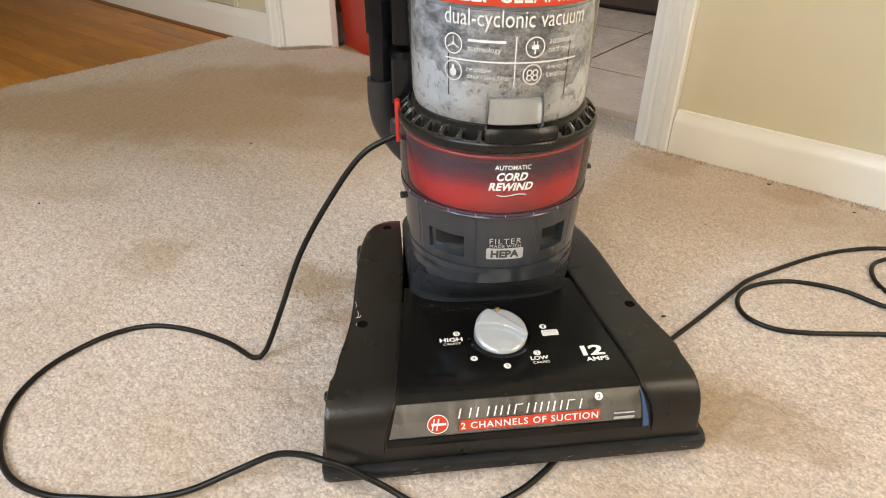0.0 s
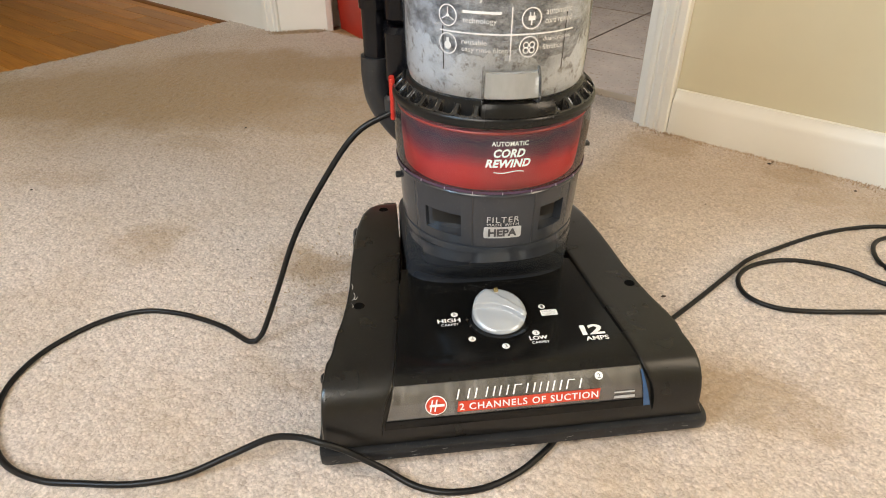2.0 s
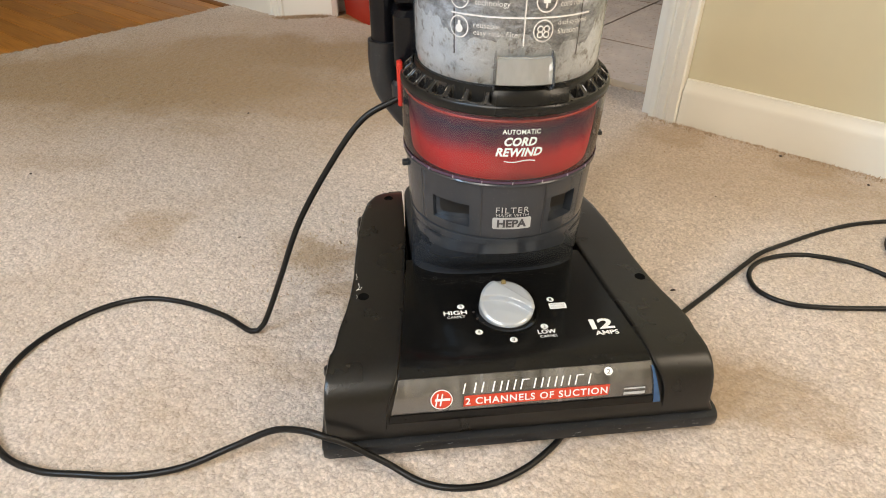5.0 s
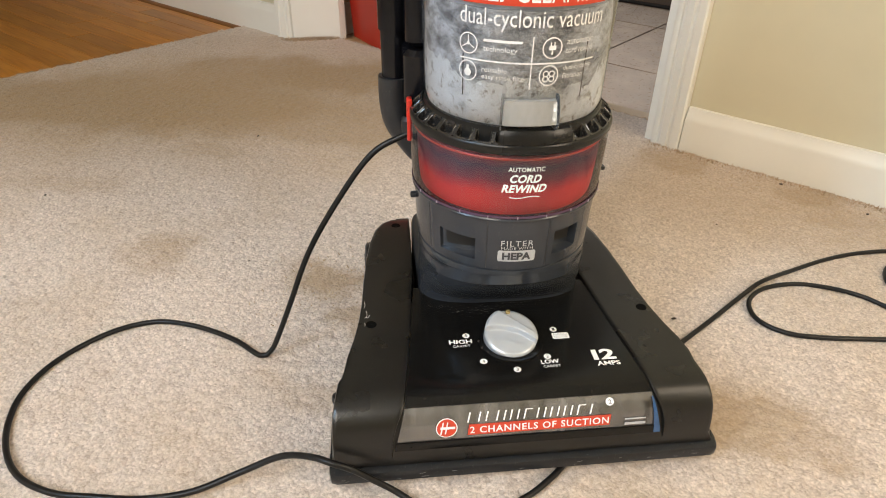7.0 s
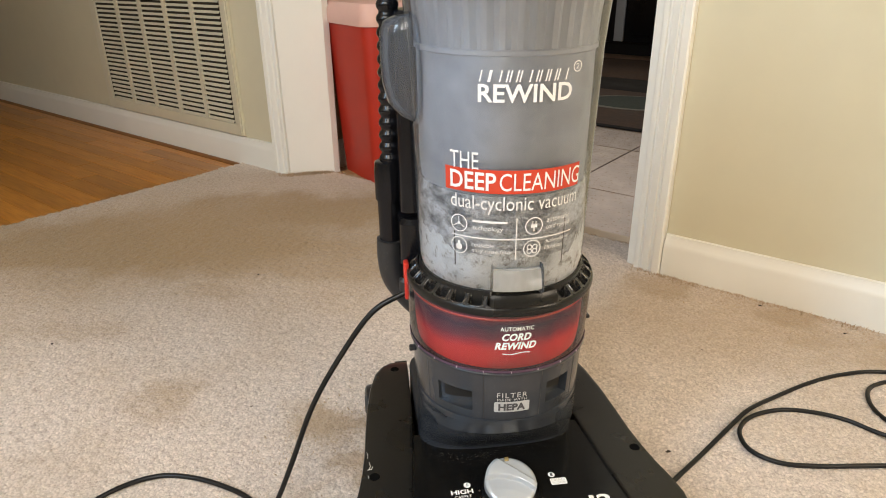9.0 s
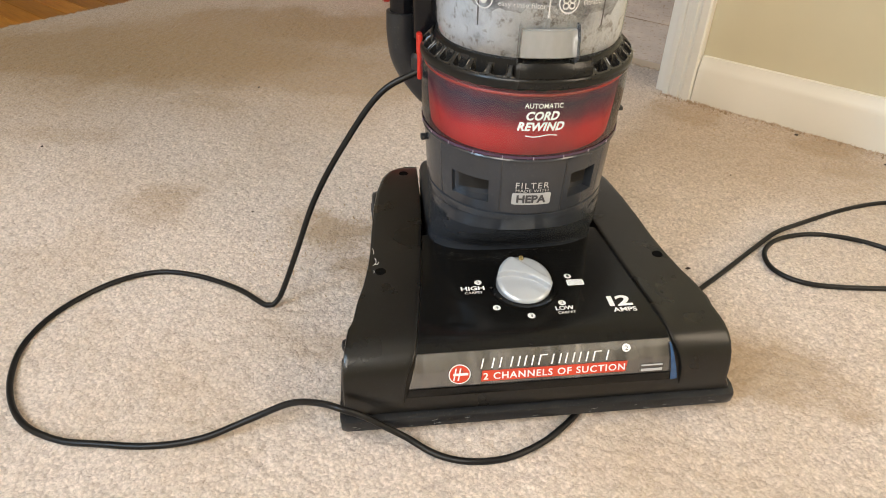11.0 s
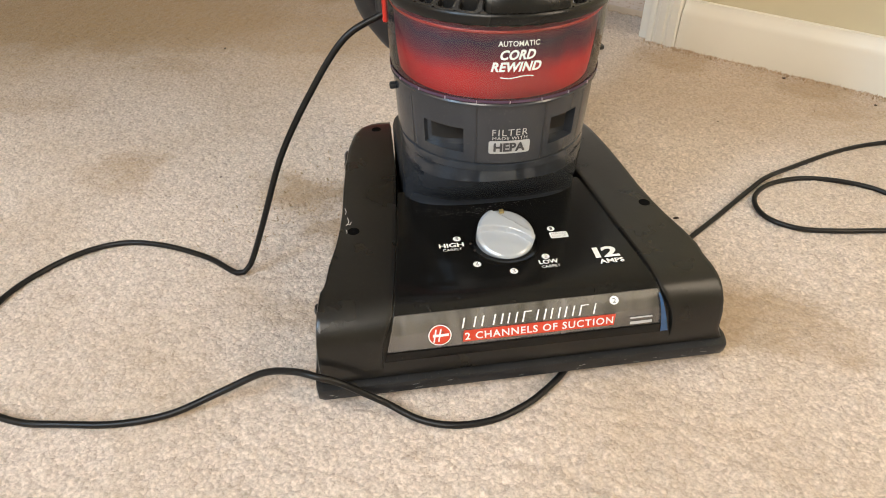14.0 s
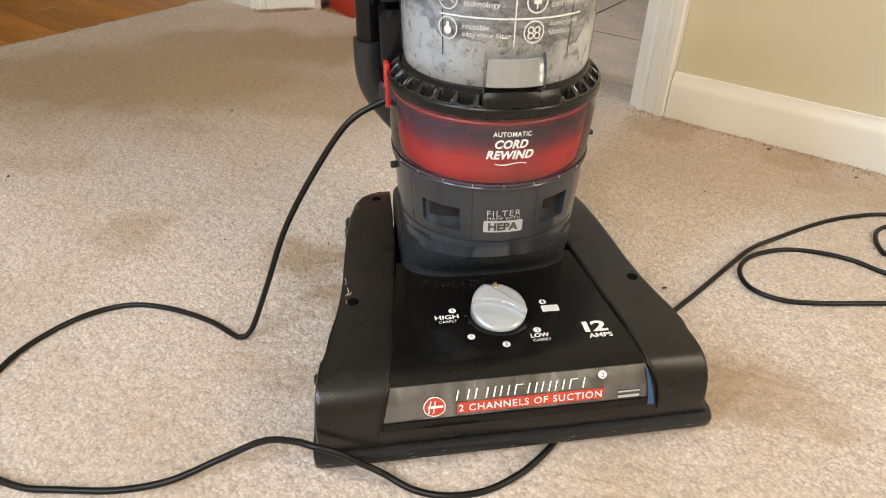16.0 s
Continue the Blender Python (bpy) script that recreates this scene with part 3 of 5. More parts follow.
# line of the foot from the bumper over the brush hood to the back: (v, z)
SPINE = [(0.0005, 0.028), (0.0000, 0.040), (0.0004, 0.050), (0.0018, 0.060), (0.0048, 0.070), (0.0095, 0.0785), (0.016, 0.0850), (0.0240, 0.0890),
         (0.034, 0.0910), (0.046, 0.0918), (0.052, 0.0919), (0.060, 0.0920), (0.080, 0.0922), (0.105, 0.0924), (0.130, 0.0926), (0.160, 0.0928), (0.200, 0.0930),
         (0.240, 0.0932), (0.280, 0.0934), (0.310, 0.0930), (0.328, 0.0915), (0.340, 0.0885), (0.347, 0.0835)]
WIDE = [(0.0, 0.180), (0.046, 0.174), (0.054, 0.170), (0.08, 0.166), (0.105, 0.160), (0.145, 0.153), (0.2, 0.150), (0.24, 0.147), (0.28, 0.142), (0.31, 0.135), (0.328, 0.126), (0.34, 0.116), (0.347, 0.106)]
INNER = [(0.0, 0.127), (0.0095, 0.119), (0.016, 0.1155), (0.034, 0.1125), (0.1, 0.1045), (0.19, 0.096), (0.25, 0.092), (0.34, 0.090), (0.35, 0.09)]


SKIRT = [(0.0, 0.183), (0.05, 0.182), (0.06, 0.174), (0.08, 0.169), (0.105, 0.163), (0.145, 0.156), (0.2, 0.153), (0.28, 0.145), (0.31, 0.138), (0.328, 0.129), (0.347, 0.108)]


def foot_shell():
    bm = bmesh.new()
    n = len(SPINE)
    rows = []
    for i, (v, z) in enumerate(SPINE):
        a, b = Vector(SPINE[max(0, i - 1)]), Vector(SPINE[min(n - 1, i + 1)])
        d = (b - a).normalized()
        nv, nz = -d.y, d.x
        w, inn = lerp(WIDE, v), lerp(INNER, v)
        deep = 0.0
        if 0.044 < z and v < 0.19:
            deep = -0.0044 if v < 0.016 else -0.0022
        elif v >= 0.19:
            deep = -0.045
        half = []
        for u, off in ((0.0, deep), (0.5 * inn, deep), (inn - 0.0006, deep), (inn + 0.0002, -0.0003 if deep else 0), (inn + 0.0010, 0), (inn + 0.004, 0.0), (0.5 * (inn + w), 0.0), (w - 0.0046, 0.0), (w - 0.0036, 0.0), (w - 0.0012, -0.0008), (w - 0.0003, -0.0024), (w, -0.0055)):
            half.append((u, v + nv * off, z + nz * off))
        half.append((lerp(SKIRT, v), half[-1][1], 0.012))
        # the hood's right cheek leans in a little more than its left one
        lean = lerp([(0.0, 0.006), (0.046, 0.006), (0.056, 0.0)], v)
        right = [(u - (lean if k > 5 and u > 0.13 and z2 > 0.03 else 0), v2, z2) for k, (u, v2, z2) in enumerate(half)]
        rows.append([(-u, v2, z2) for u, v2, z2 in reversed(half)] + right[1:])
    skin(bm, rows)
    return bm


foot = part("floor_nozzle", foot_shell(), SATIN_BLACK, vac, "satin black plastic nozzle housing with lint and scratches")
# back wall of the two arms
for side in (-1, 1):
    part("arm_back", boxed((min(side * 0.09, side * 0.1065), 0.3455, 0.014), (max(side * 0.09, side * 0.1065), 0.348, 0.085)), SATIN_BLACK, foot, smooth=False)

bm = bmesh.new()
skin(bm, [[(-lerp(INNER, v) + 0.0012 + (2 * lerp(INNER, v) - 0.0024) * k / 16, v, z - 0.0012) for k in range(17)] for v, z in
          [(0.0165, 0.0845), (0.024, 0.0885), (0.034, 0.0905), (0.05, 0.0912), (0.08, 0.0915), (0.105, 0.0917), (0.14, 0.0919), (0.175, 0.0920), (0.186, 0.0915), (0.189, 0.080)]])
panel = part("top_panel", bm, GLOSS_BLACK, vac, "gloss black control panel with white print")
PANEL_Z = 0.0907


def bumper():
    bm = bmesh.new()
    prof = [(0.014, 0.001), (0.0055, 0.001), (0.0035, 0.004), (0.0028, 0.0105), (-0.0040, 0.0122), (-0.0056, 0.0140), (-0.0060, 0.0225), (-0.0050, 0.0250), (0.0000, 0.0268), (0.014, 0.0268)]
    us = [-0.1845, -0.183, -0.178] + list(np.linspace(-0.17, 0.17, 18)) + [0.178, 0.183, 0.1845]
    rows = []
    for u in us:
        back = 0.006 if abs(u) > 0.184 else 0.002 if abs(u) > 0.1825 else 0.0
        rows.append([(u, v + back, z) for v, z in prof])
    skin(bm, rows, True)
    return bm


bump = part("bumper", bumper(), RUBBER, vac, "scuffed black front bumper strip")
for side in (-1, 1):
    lo, hi = sorted((side * 0.1845, side * 0.178))
    part("side_bumper", boxed((lo, 0.0145, 0.006), (hi, 0.075, 0.028), 0.003), RUBBER, vac)
rng = random.Random(5)
for k in range(14):
    u, z, ln = rng.uniform(-0.175, 0.178), rng.uniform(0.0155, 0.0215), rng.uniform(0.002, 0.007)
    rise = rng.uniform(-0.0008, 0.0012)
    part("scuff", tube([(u, -0.00595, z), (u + ln / 2, -0.00605, z + rise / 2), (u + ln, -0.00595, z + rise)], 0.00022, 4, 0.002), SCUFF_GREY, bump, "pale scuff scratched in the strip")
part("hinge_stud", lathe([(0.0001, 0.066), (0.004, 0.067), (0.005, 0.072), (0.004, 0.077), (0.0001, 0.078)], -0.1755, 0.044, 16), RUBBER, vac)
part("sole_plate", boxed((-0.13, 0.01, 0.004), (0.13, 0.30, 0.02), 0.004), MID_GREY, vac)


def wheel(u):
    bm = bmesh.new()
    prof = [(-0.0120, 0.012), (-0.0120, 0.022), (-0.010, 0.0255), (-0.004, 0.027), (0.004, 0.027), (0.010, 0.0255), (0.0120, 0.022), (0.0120, 0.012)]
    rows = [[(u + x, 0.336 + r * math.cos(a), 0.027 + r * math.sin(a)) for a in np.linspace(0, 2 * math.pi, 28, endpoint=False)] for x, r in prof]
    tyre = part("wheel", skin(bm, rows, True), RUBBER, vac, "black rear wheel")
    bm = bmesh.new()
    rows = [[(u + x, 0.336 + r * math.cos(a), 0.027 + r * math.sin(a)) for a in np.linspace(0, 2 * math.pi, 20, endpoint=False)] for x, r in ((-0.0132, 0.003), (-0.0132, 0.0115), (0.0132, 0.0115), (0.0132, 0.003))]
    part("hub", skin(bm, rows, True), MID_GREY, tyre)


wheel(-0.137)
wheel(0.146)

# screw wells in the arms: black discs paint the shaded holes, with a soft lip
for u, v in ((-0.142, 0.124), (0.1445, 0.128), (-0.108, 0.318), (0.108, 0.318)):
    z = lerp(SPINE, v)
    part("screw_well", lathe([(0.0056, z + 0.0001), (0.0051, z + 0.0006), (0.0047, z + 0.0006), (0.0044, z + 0.0003), (0.0001, z + 0.0002)], u, v, 24), SCREW_BLACK, foot, "black screw recess")


# ---- printing
def letters(text, size, slant=0.0, align="CENTER", spacing=1.0, bold=0.0):
    """Flat lettering as a mesh in x, y."""
    curve = bpy.data.curves.new("lettering", "FONT")
    curve.body, curve.size, curve.shear, curve.align_x, curve.space_character, curve.offset, curve.resolution_u = text, size, slant, align, spacing, bold, 3
    ob = new("lettering", curve)
    bpy.context.view_layer.update()
    me = bpy.data.meshes.new_from_object(ob.evaluated_get(bpy.context.evaluated_depsgraph_get()))
    bpy.data.objects.remove(ob)
    bpy.data.curves.remove(curve)
    bm = bmesh.new()
    bm.from_mesh(me)
    bpy.data.meshes.remove(me)
    return bm


def fitted(bm, x0, x1, y0, y1):
    """Scale flat lettering or shapes into a box."""
    xs, ys = [v.co.x for v in bm.verts], [v.co.y for v in bm.verts]
    ax, bx, ay, by = min(xs), max(xs), min(ys), max(ys)
    for v in bm.verts:
        v.co.x = x0 + (v.co.x - ax) / (bx - ax) * (x1 - x0)
        v.co.y = y0 + (v.co.y - ay) / max(1e-9, by - ay) * (y1 - y0)
    return bm


def rect(x0, x1, y0, y1, slant=0.0, nx=1):
    bm = bmesh.new()
    skin(bm, [[(x0 + (x1 - x0) * k / nx + (y - y0) * slant, y, 0) for k in range(nx + 1)] for y in (y0, y1)])
    return bm


def soft_plate(x0, x1, y0, y1, rx, ry):
    """A flat plate with rounded corners, in upright strips so that it bends."""
    bm = bmesh.new()
    xs = sorted({x0 + rx * (1 - math.cos(k * math.pi / 12)) for k in range(7)} | {x1 - rx * (1 - math.cos(k * math.pi / 12)) for k in range(7)} | set(np.linspace(x0 + rx, x1 - rx, 8)))
    rows = []
    for x in xs:
        f = max(0.0, (x0 + rx - x) / rx, (x - x1 + rx) / rx)
        d = ry * (1 - math.sqrt(max(0.0, 1 - f * f)))
        rows.append([(x, y0 + d, 0), (x, y1 - d, 0)])
    return skin(bm, rows)


def disc(x, y, r, inner=0.0, n=28):
    bm = bmesh.new()
    if inner:
        skin(bm, [[(x + q * math.cos(2 * math.pi * k / n), y + q * math.sin(2 * math.pi * k / n), 0) for k in range(n + 1)] for q in (inner, r)])
    else:
        bm.faces.new([bm.verts.new((x + r * math.cos(2 * math.pi * k / n), y + r * math.sin(2 * math.pi * k / n), 0)) for k in range(n)])
    return bm


def joined(*bms):
    out = bms[0]
    for b in bms[1:]:
        me = bpy.data.meshes.new("join")
        b.to_mesh(me)
        b.free()
        out.from_mesh(me)
        bpy.data.meshes.remove(me)
    return out


def laid(bm, where):
    """Bend flat print onto a surface; where maps (x, y) to a place."""
    for v in bm.verts:
        v.co = where(v.co.x, v.co.y)
    return bm


def on_panel(x, y):
    return Vector((x, y, PANEL_Z + 0.0003 + lerp(SPINE, y) - 0.0922))


def on_round(radius, axis, lift=0.0004):
    """x: degrees round the column from its front; y: height."""
    def where(x, y):
        r = (radius(y) if callable(radius) else radius) + lift
        return Vector((r * math.sin(radians(x)), axis - r * math.cos(radians(x)), y))
    return where


def printed(name, bm, where, mat, parent, label=""):
    return part(name, laid(bm, where), mat, parent, label, False)


for digit, x, y in (("1", 0.042, 0.102), ("2", 0.0265, 0.0635), ("3", -0.006, 0.0485), ("4", -0.036, 0.062), ("5", -0.048, 0.100)):
    d = printed("dial_mark", disc(x, y, 0.0036), on_panel, PRINT_WHITE, panel)
    t = fitted(letters(digit, 0.006), x - 0.0012, x + 0.0012, y - 0.0021, y + 0.0021)
    printed("numeral", t, lambda a, b: on_panel(a, b) + Vector((0, 0, 0.0003)), PRINT_DARK, d)
printed("lettering", fitted(letters("HIGH", 0.01, bold=0.0003), -0.066, -0.043, 0.0885, 0.0945), on_panel, PRINT_WHITE, panel)
printed("lettering", fitted(letters("CARPET", 0.01), -0.063, -0.0455, 0.0835, 0.0868), on_panel, PRINT_WHITE, panel)
printed("lettering", fitted(letters("LOW", 0.01, bold=0.0003), 0.0185, 0.0362, 0.0535, 0.0592), on_panel, PRINT_WHITE, panel)
printed("lettering", fitted(letters("CARPET", 0.01), 0.0195, 0.0365, 0.0485, 0.0518), on_panel, PRINT_WHITE, panel)
plate = printed("print_plate", soft_plate(0.0385, 0.0555, 0.0875, 0.0965, 0.0014, 0.0014), on_panel, PRINT_WHITE, panel)
printed("lettering", fitted(letters("HARD", 0.01), 0.0400, 0.0540, 0.0922, 0.0957), lambda a, b: on_panel(a, b) + Vector((0, 0, 0.0003)), PRINT_GREY, plate)
printed("lettering", fitted(letters("FLOOR", 0.01), 0.0400, 0.0540, 0.0883, 0.0914), lambda a, b: on_panel(a, b) + Vector((0, 0, 0.0003)), PRINT_GREY, plate)
printed("lettering", fitted(letters("12", 0.02, bold=0.0007, spacing=0.85), 0.0705, 0.0930, 0.0545, 0.0690), on_panel, PRINT_WHITE, panel)
printed("lettering", fitted(letters("AMPS", 0.01, bold=0.0003), 0.0718, 0.0945, 0.0465, 0.0525), on_panel, PRINT_WHITE, panel)

KNOB = (-0.0045, 0.0898)
rng = random.Random(23)
bm = bmesh.new()
for k in range(190):
    u = rng.gauss(-0.026, 0.034)
    v = 0.151 + 0.30 * u * u - abs(rng.gauss(0, 0.006)) - (0.012 * rng.random() if -0.055 < u < -0.005 else 0)
    if abs(u) < 0.085 and (u - KNOB[0]) ** 2 + (v - KNOB[1]) ** 2 > 0.034 ** 2:
        q = rng.uniform(0.00012, 0.00042)
        bmesh.ops.create_icosphere(bm, subdivisions=1, radius=1.0, matrix=Matrix.Translation((u, v, PANEL_Z + 0.0004)) @ Matrix.Rotation(rng.uniform(0, 3), 4, "Z") @ Matrix.Diagonal((q * rng.uniform(1, 2.4), q, q * 0.5, 1)))
part("settled_dust", bm, plain("grey_brown_dust", (0.06, 0.056, 0.05), 0.95, 0.5, 400), panel, "grey dust against the foot of the housing")

# the height dial: a low round knob with a raised grip across it
part("dial_socket", lathe([(0.0325, PANEL_Z - 0.001), (0.0318, PANEL_Z + 0.0014), (0.0290, PANEL_Z + 0.0010), (0.0280, PANEL_Z - 0.002)], *KNOB, 48), GLOSS_BLACK, vac)
TIP = Matrix.Translation((KNOB[0], KNOB[1], PANEL_Z + 0.0095)) @ Matrix.Rotation(radians(21), 4, "X")
DIAL_R = 0.0264


def dial_height(x, y):
    """A raised grip between a straight edge and a curved one, meeting at the pointer end; hollows fall off to both sides."""
    c, w = math.cos(radians(-8)), math.sin(radians(-8))
    x, y = (c * x + -w * y) / DIAL_R, (w * x + c * y) / DIAL_R
    straight = (0.95 - y) * 1.19 - (x + 0.22) * 1.33
    curve = lerp([(-1.0, 0.30), (-0.7, 0.30), (-0.38, 0.24), (-0.05, 0.11), (0.26, -0.07), (0.50, -0.28), (0.74, -0.56), (1.0, -0.95)], x)
    over = y - curve
    def step(f, wide):
        f = max(0.0, min(1.0, f / wide + 0.5))
        return f * f * (3 - 2 * f)
    grip = step(straight, 0.16) * step(over, 0.15)
    fall = 0.0030 * max(0.0, -straight) + 0.0022 * max(0.0, 0.5 + over if over < 0 else 0.0)
    rim = max(0.0, math.hypot(x, y) - 0.86) / 0.14
    return 0.0022 + 0.0042 * grip - fall - 0.0022 * rim * rim


bm = bmesh.new()
rows = [[(1e-5 * math.sin(2 * math.pi * k / 96), 1e-5 * math.cos(2 * math.pi * k / 96), dial_height(0, 0)) for k in range(96)]]
for i in range(1, 27):
    q = DIAL_R * (i / 26) ** 0.8
    rows.append([(q * math.sin(2 * math.pi * k / 96), q * math.cos(2 * math.pi * k / 96), dial_height(q * math.sin(2 * math.pi * k / 96), q * math.cos(2 * math.pi * k / 96))) for k in range(96)])
rows.append([(0.0266 * math.sin(2 * math.pi * k / 96), 0.0266 * math.cos(2 * math.pi * k / 96), -0.004) for k in range(96)])
rows.append([(0.0262 * math.sin(2 * math.pi * k / 96), 0.0262 * math.cos(2 * math.pi * k / 96), -0.020) for k in range(96)])
skin(bm, rows, True)
bm.transform(TIP)
knob = part("height_dial", bm, KNOB_GREY, vac, "silver grey round height dial with a curved grip")
# the pointer mark's gold glint is put into its colour
bm = boxed((-0.0024, 0.0208, 0.0004), (0.0020, 0.0250, 0.0034), 0.0006)
bm.transform(TIP)
part("pointer", bm, plain("gold_glint_mark", (0.42, 0.33, 0.15), 0.25, 0.1, 90, metal=0.6), knob, "pointer mark with a gold glint painted in")


# ---- brush window on the hood
def hood(y):
    """Arc length up the hood from the lower edge of the window, to (v, z) and the outward way."""
    pts = [Vector(p) for p in SPINE[1:9]]
    pts[0] = Vector((0.0002, 0.0445))
    run = 0.0
    for a, b in zip(pts, pts[1:]):
        step = (b - a).length
        if y <= run + step or b is pts[-1]:
            d = (b - a).normalized()
            return a + (b - a) * ((y - run) / step), Vector((-d.y, d.x))
        run += step


HOOD_TOP = 0.0445


def on_hood(lift):
    def where(x, y):
        p, n = hood(y)
        p = p + n * lift
        return Vector((x, p.x, p.y))
    return where


def window_width(y):
    return 0.1255 - 0.0105 * (y / HOOD_TOP)


bm = bmesh.new()
skin(bm, [[(x * (window_width(y) - 0.001), y, 0) for x in np.linspace(-1, 1, 25)] for y in np.linspace(0.0095, HOOD_TOP - 0.001, 14)])
pane = part("brush_window", laid(bm, on_hood(-0.0024)), PANE_CLEAR, vac, "smoky clear brush window with white and red print")
bm = bmesh.new()
skin(bm, [[(x * (window_width(y) - 0.0008), y, 0) for x in np.linspace(-1, 1, 25)] for y in np.linspace(0, 0.0092, 5)])
part("window_sill", laid(bm, on_hood(-0.0012)), GLOSS_BLACK, vac, "gloss black strip under the brush window")
printed("red_band", rect(-0.0585, 0.0735, 0.0135, 0.0245, 0.12, 12), on_hood(-0.0016), PRINT_RED, pane)
printed("lettering", fitted(letters("2 CHANNELS OF SUCTION", 0.01, bold=0.0002, spacing=1.15), -0.0565, 0.0725, 0.0155, 0.0225), on_hood(-0.0012), PRINT_WHITE, pane)
# a trade word, as slanted bars
widths = [0.011, 0.003, 0.008, 0.008, 0.007, 0.008, 0.008, 0.008, 0.007, 0.007]
for k, w in enumerate(widths):
    x = -0.0575 + k * 0.01235 + 0.004
    bars = joined(rect(x - w / 2, x - w / 2 + 0.0014, 0.0270, 0.0365, 0.25), *([rect(x + w / 2 - 0.0014, x + w / 2, 0.0270, 0.0365, 0.25)] if w > 0.0075 else []),
                  *([rect(x - w / 2 + 0.0024, x + w / 2 + 0.002, 0.0353, 0.0365, 0.25)] if k in (4, 8) else []))
    printed("print_bar", bars, on_hood(-0.0015), PRINT_WHITE, pane)
badge2 = printed("badge", disc(0.0735, 0.0372, 0.0040), on_hood(-0.0015), PRINT_WHITE, pane)
printed("numeral", fitted(letters("2", 0.006), 0.0720, 0.0750, 0.0350, 0.0394), on_hood(-0.0011), PRINT_DARK, badge2)
badge = printed("round_badge", disc(-0.0775, 0.0225, 0.0098), on_hood(-0.0016), PRINT_RED, pane, "red round maker's badge with white line")
printed("badge_ring", disc(-0.0775, 0.0225, 0.0098, 0.0089), on_hood(-0.0013), PRINT_WHITE, badge)
printed("badge_line", joined(rect(-0.0835, -0.0822, 0.0165, 0.0285, 0.2), rect(-0.0795, -0.0782, 0.0165, 0.0285, 0.2), rect(-0.0835, -0.0700, 0.0213, 0.0238, 0.1)), on_hood(-0.0012), PRINT_WHITE, badge)
# brush chamber seen through the window: roller, end clip, edge with blue daylight painted in
bm = bmesh.new()
skin(bm, [[(u, 0.034 + 0.026 * math.cos(a), 0.056 + 0.026 * math.sin(a)) for a in np.linspace(0, 2 * math.pi, 28, endpoint=False)] for u in np.linspace(-0.12, 0.12, 9)], True)
part("brush_roller", bm, CYCLONE, vac, "dusty grey brush roller")
clip = part("end_clip", laid(joined(rect(0.088, 0.108, 0.012, 0.015), rect(0.088, 0.108, 0.018, 0.0195)), on_hood(-0.0014)), PRINT_GREY, pane, smooth=False)
# blue of reflected daylight, as the colour of a thin crescent
bm = bmesh.new()
skin(bm, [[(window_width(y) - 0.0012 - k * (0.0012 + 0.0058 * (1 - y / 0.042)), y, 0) for k in (1, 0)] for y in np.linspace(0.001, 0.040, 9)])
part("edge_lens", laid(bm, on_hood(-0.0005)), plain("blue_daylight_glint", (0.035, 0.085, 0.19), 0.14, 0.3, 120), pane, "clear edge with blue daylight painted in")

# ---- lower body of the column
LOWER = [(0.0885, 0.0700), (0.0885, 0.0920), (0.0880, 0.1000), (0.0878, 0.1100), (0.0876, 0.125), (0.0880, 0.150), (0.0884, 0.1620), (0.0870, 0.1628), (0.0872, 0.1640), (0.0890, 0.1650), (0.0902, 0.185), (0.0912, 0.206), (0.0918, 0.2205), (0.0905, 0.2215), (0.0905, 0.2235)]


def lower_radius(z):
    return lerp([(b, a) for a, b in LOWER], z)


# sunk vents: angles, heights, depth at the two ends
VENTS = ((-52.0, -26.8, 0.1735, 0.1970, 0.0035, 0.0150), (21.5, 41.0, 0.1775, 0.2035, 0.0150, 0.0080))


def lower_point(a, z):
    """The housing: round above, drawn in and squared across the front towards its foot, with two sunk vents."""
    r = lower_radius(z)
    for a0, a1, z0, z1, d0, d1 in VENTS:
        if a0 + 0.1 < a < a1 - 0.1 and z0 + 0.0001 < z < z1 - 0.0001:
            r -= d0 + (d1 - d0) * (a - a0) / (a1 - a0)
    sn, cs = math.sin(radians(a)), math.cos(radians(a))
    if cs <= 0 or z >= 0.165:
        return (r * sn, AXIS - r * cs, z)
    p = lerp([(0.092, 3.0), (0.13, 2.6), (0.165, 2.0)], z)
    front = lerp([(0.092, 0.477), (0.104, 0.56), (0.116, 0.70), (0.128, 0.80), (0.1395, 0.875), (0.1405, 0.905), (0.1545, 0.955), (0.1555, 0.975), (0.165, 1.0)], z)
    return (r * math.copysign(abs(sn) ** (2 / p), sn), AXIS - r * front * cs ** (2 / p), z)


turns = set(np.linspace(-180, 180, 120, endpoint=False).round(3))
tall = {z for r, z in LOWER} | {0.104, 0.116, 0.122, 0.128, 0.134, 0.1395, 0.1405, 0.147, 0.1545, 0.1555}
for a0, a1, z0, z1, d0, d1 in VENTS:
    turns |= {a0, a0 + 0.3, a1 - 0.3, a1}
    tall |= {z0, z0 + 0.0004, z1 - 0.0004, z1}
bm = bmesh.new()
skin(bm, [[lower_point(a, z) for a in sorted(turns)] for z in sorted(tall)], True)
lower = part("lower_body", bm, DARK_GREY, vac, "dark grey gloss filter housing with two sunk vents")
# a dark panel paints the shade in the upper part of each vent
for a0, a1, z0, z1, d0, d1 in VENTS:
    bm = bmesh.new()
    skin(bm, [[on_round(lower_radius, AXIS, 0.0006 - (d0 + (d1 - d0) * f))(a0 + (a1 - a0) * f, z) for z in np.linspace(z0 + 0.006, z1 - 0.001, 4)] for f in np.linspace(0.12, 0.94, 9)])
    part("vent_grating", bm, VENT_SHADE, lower, "dark panel painting the shade inside the vent", False)
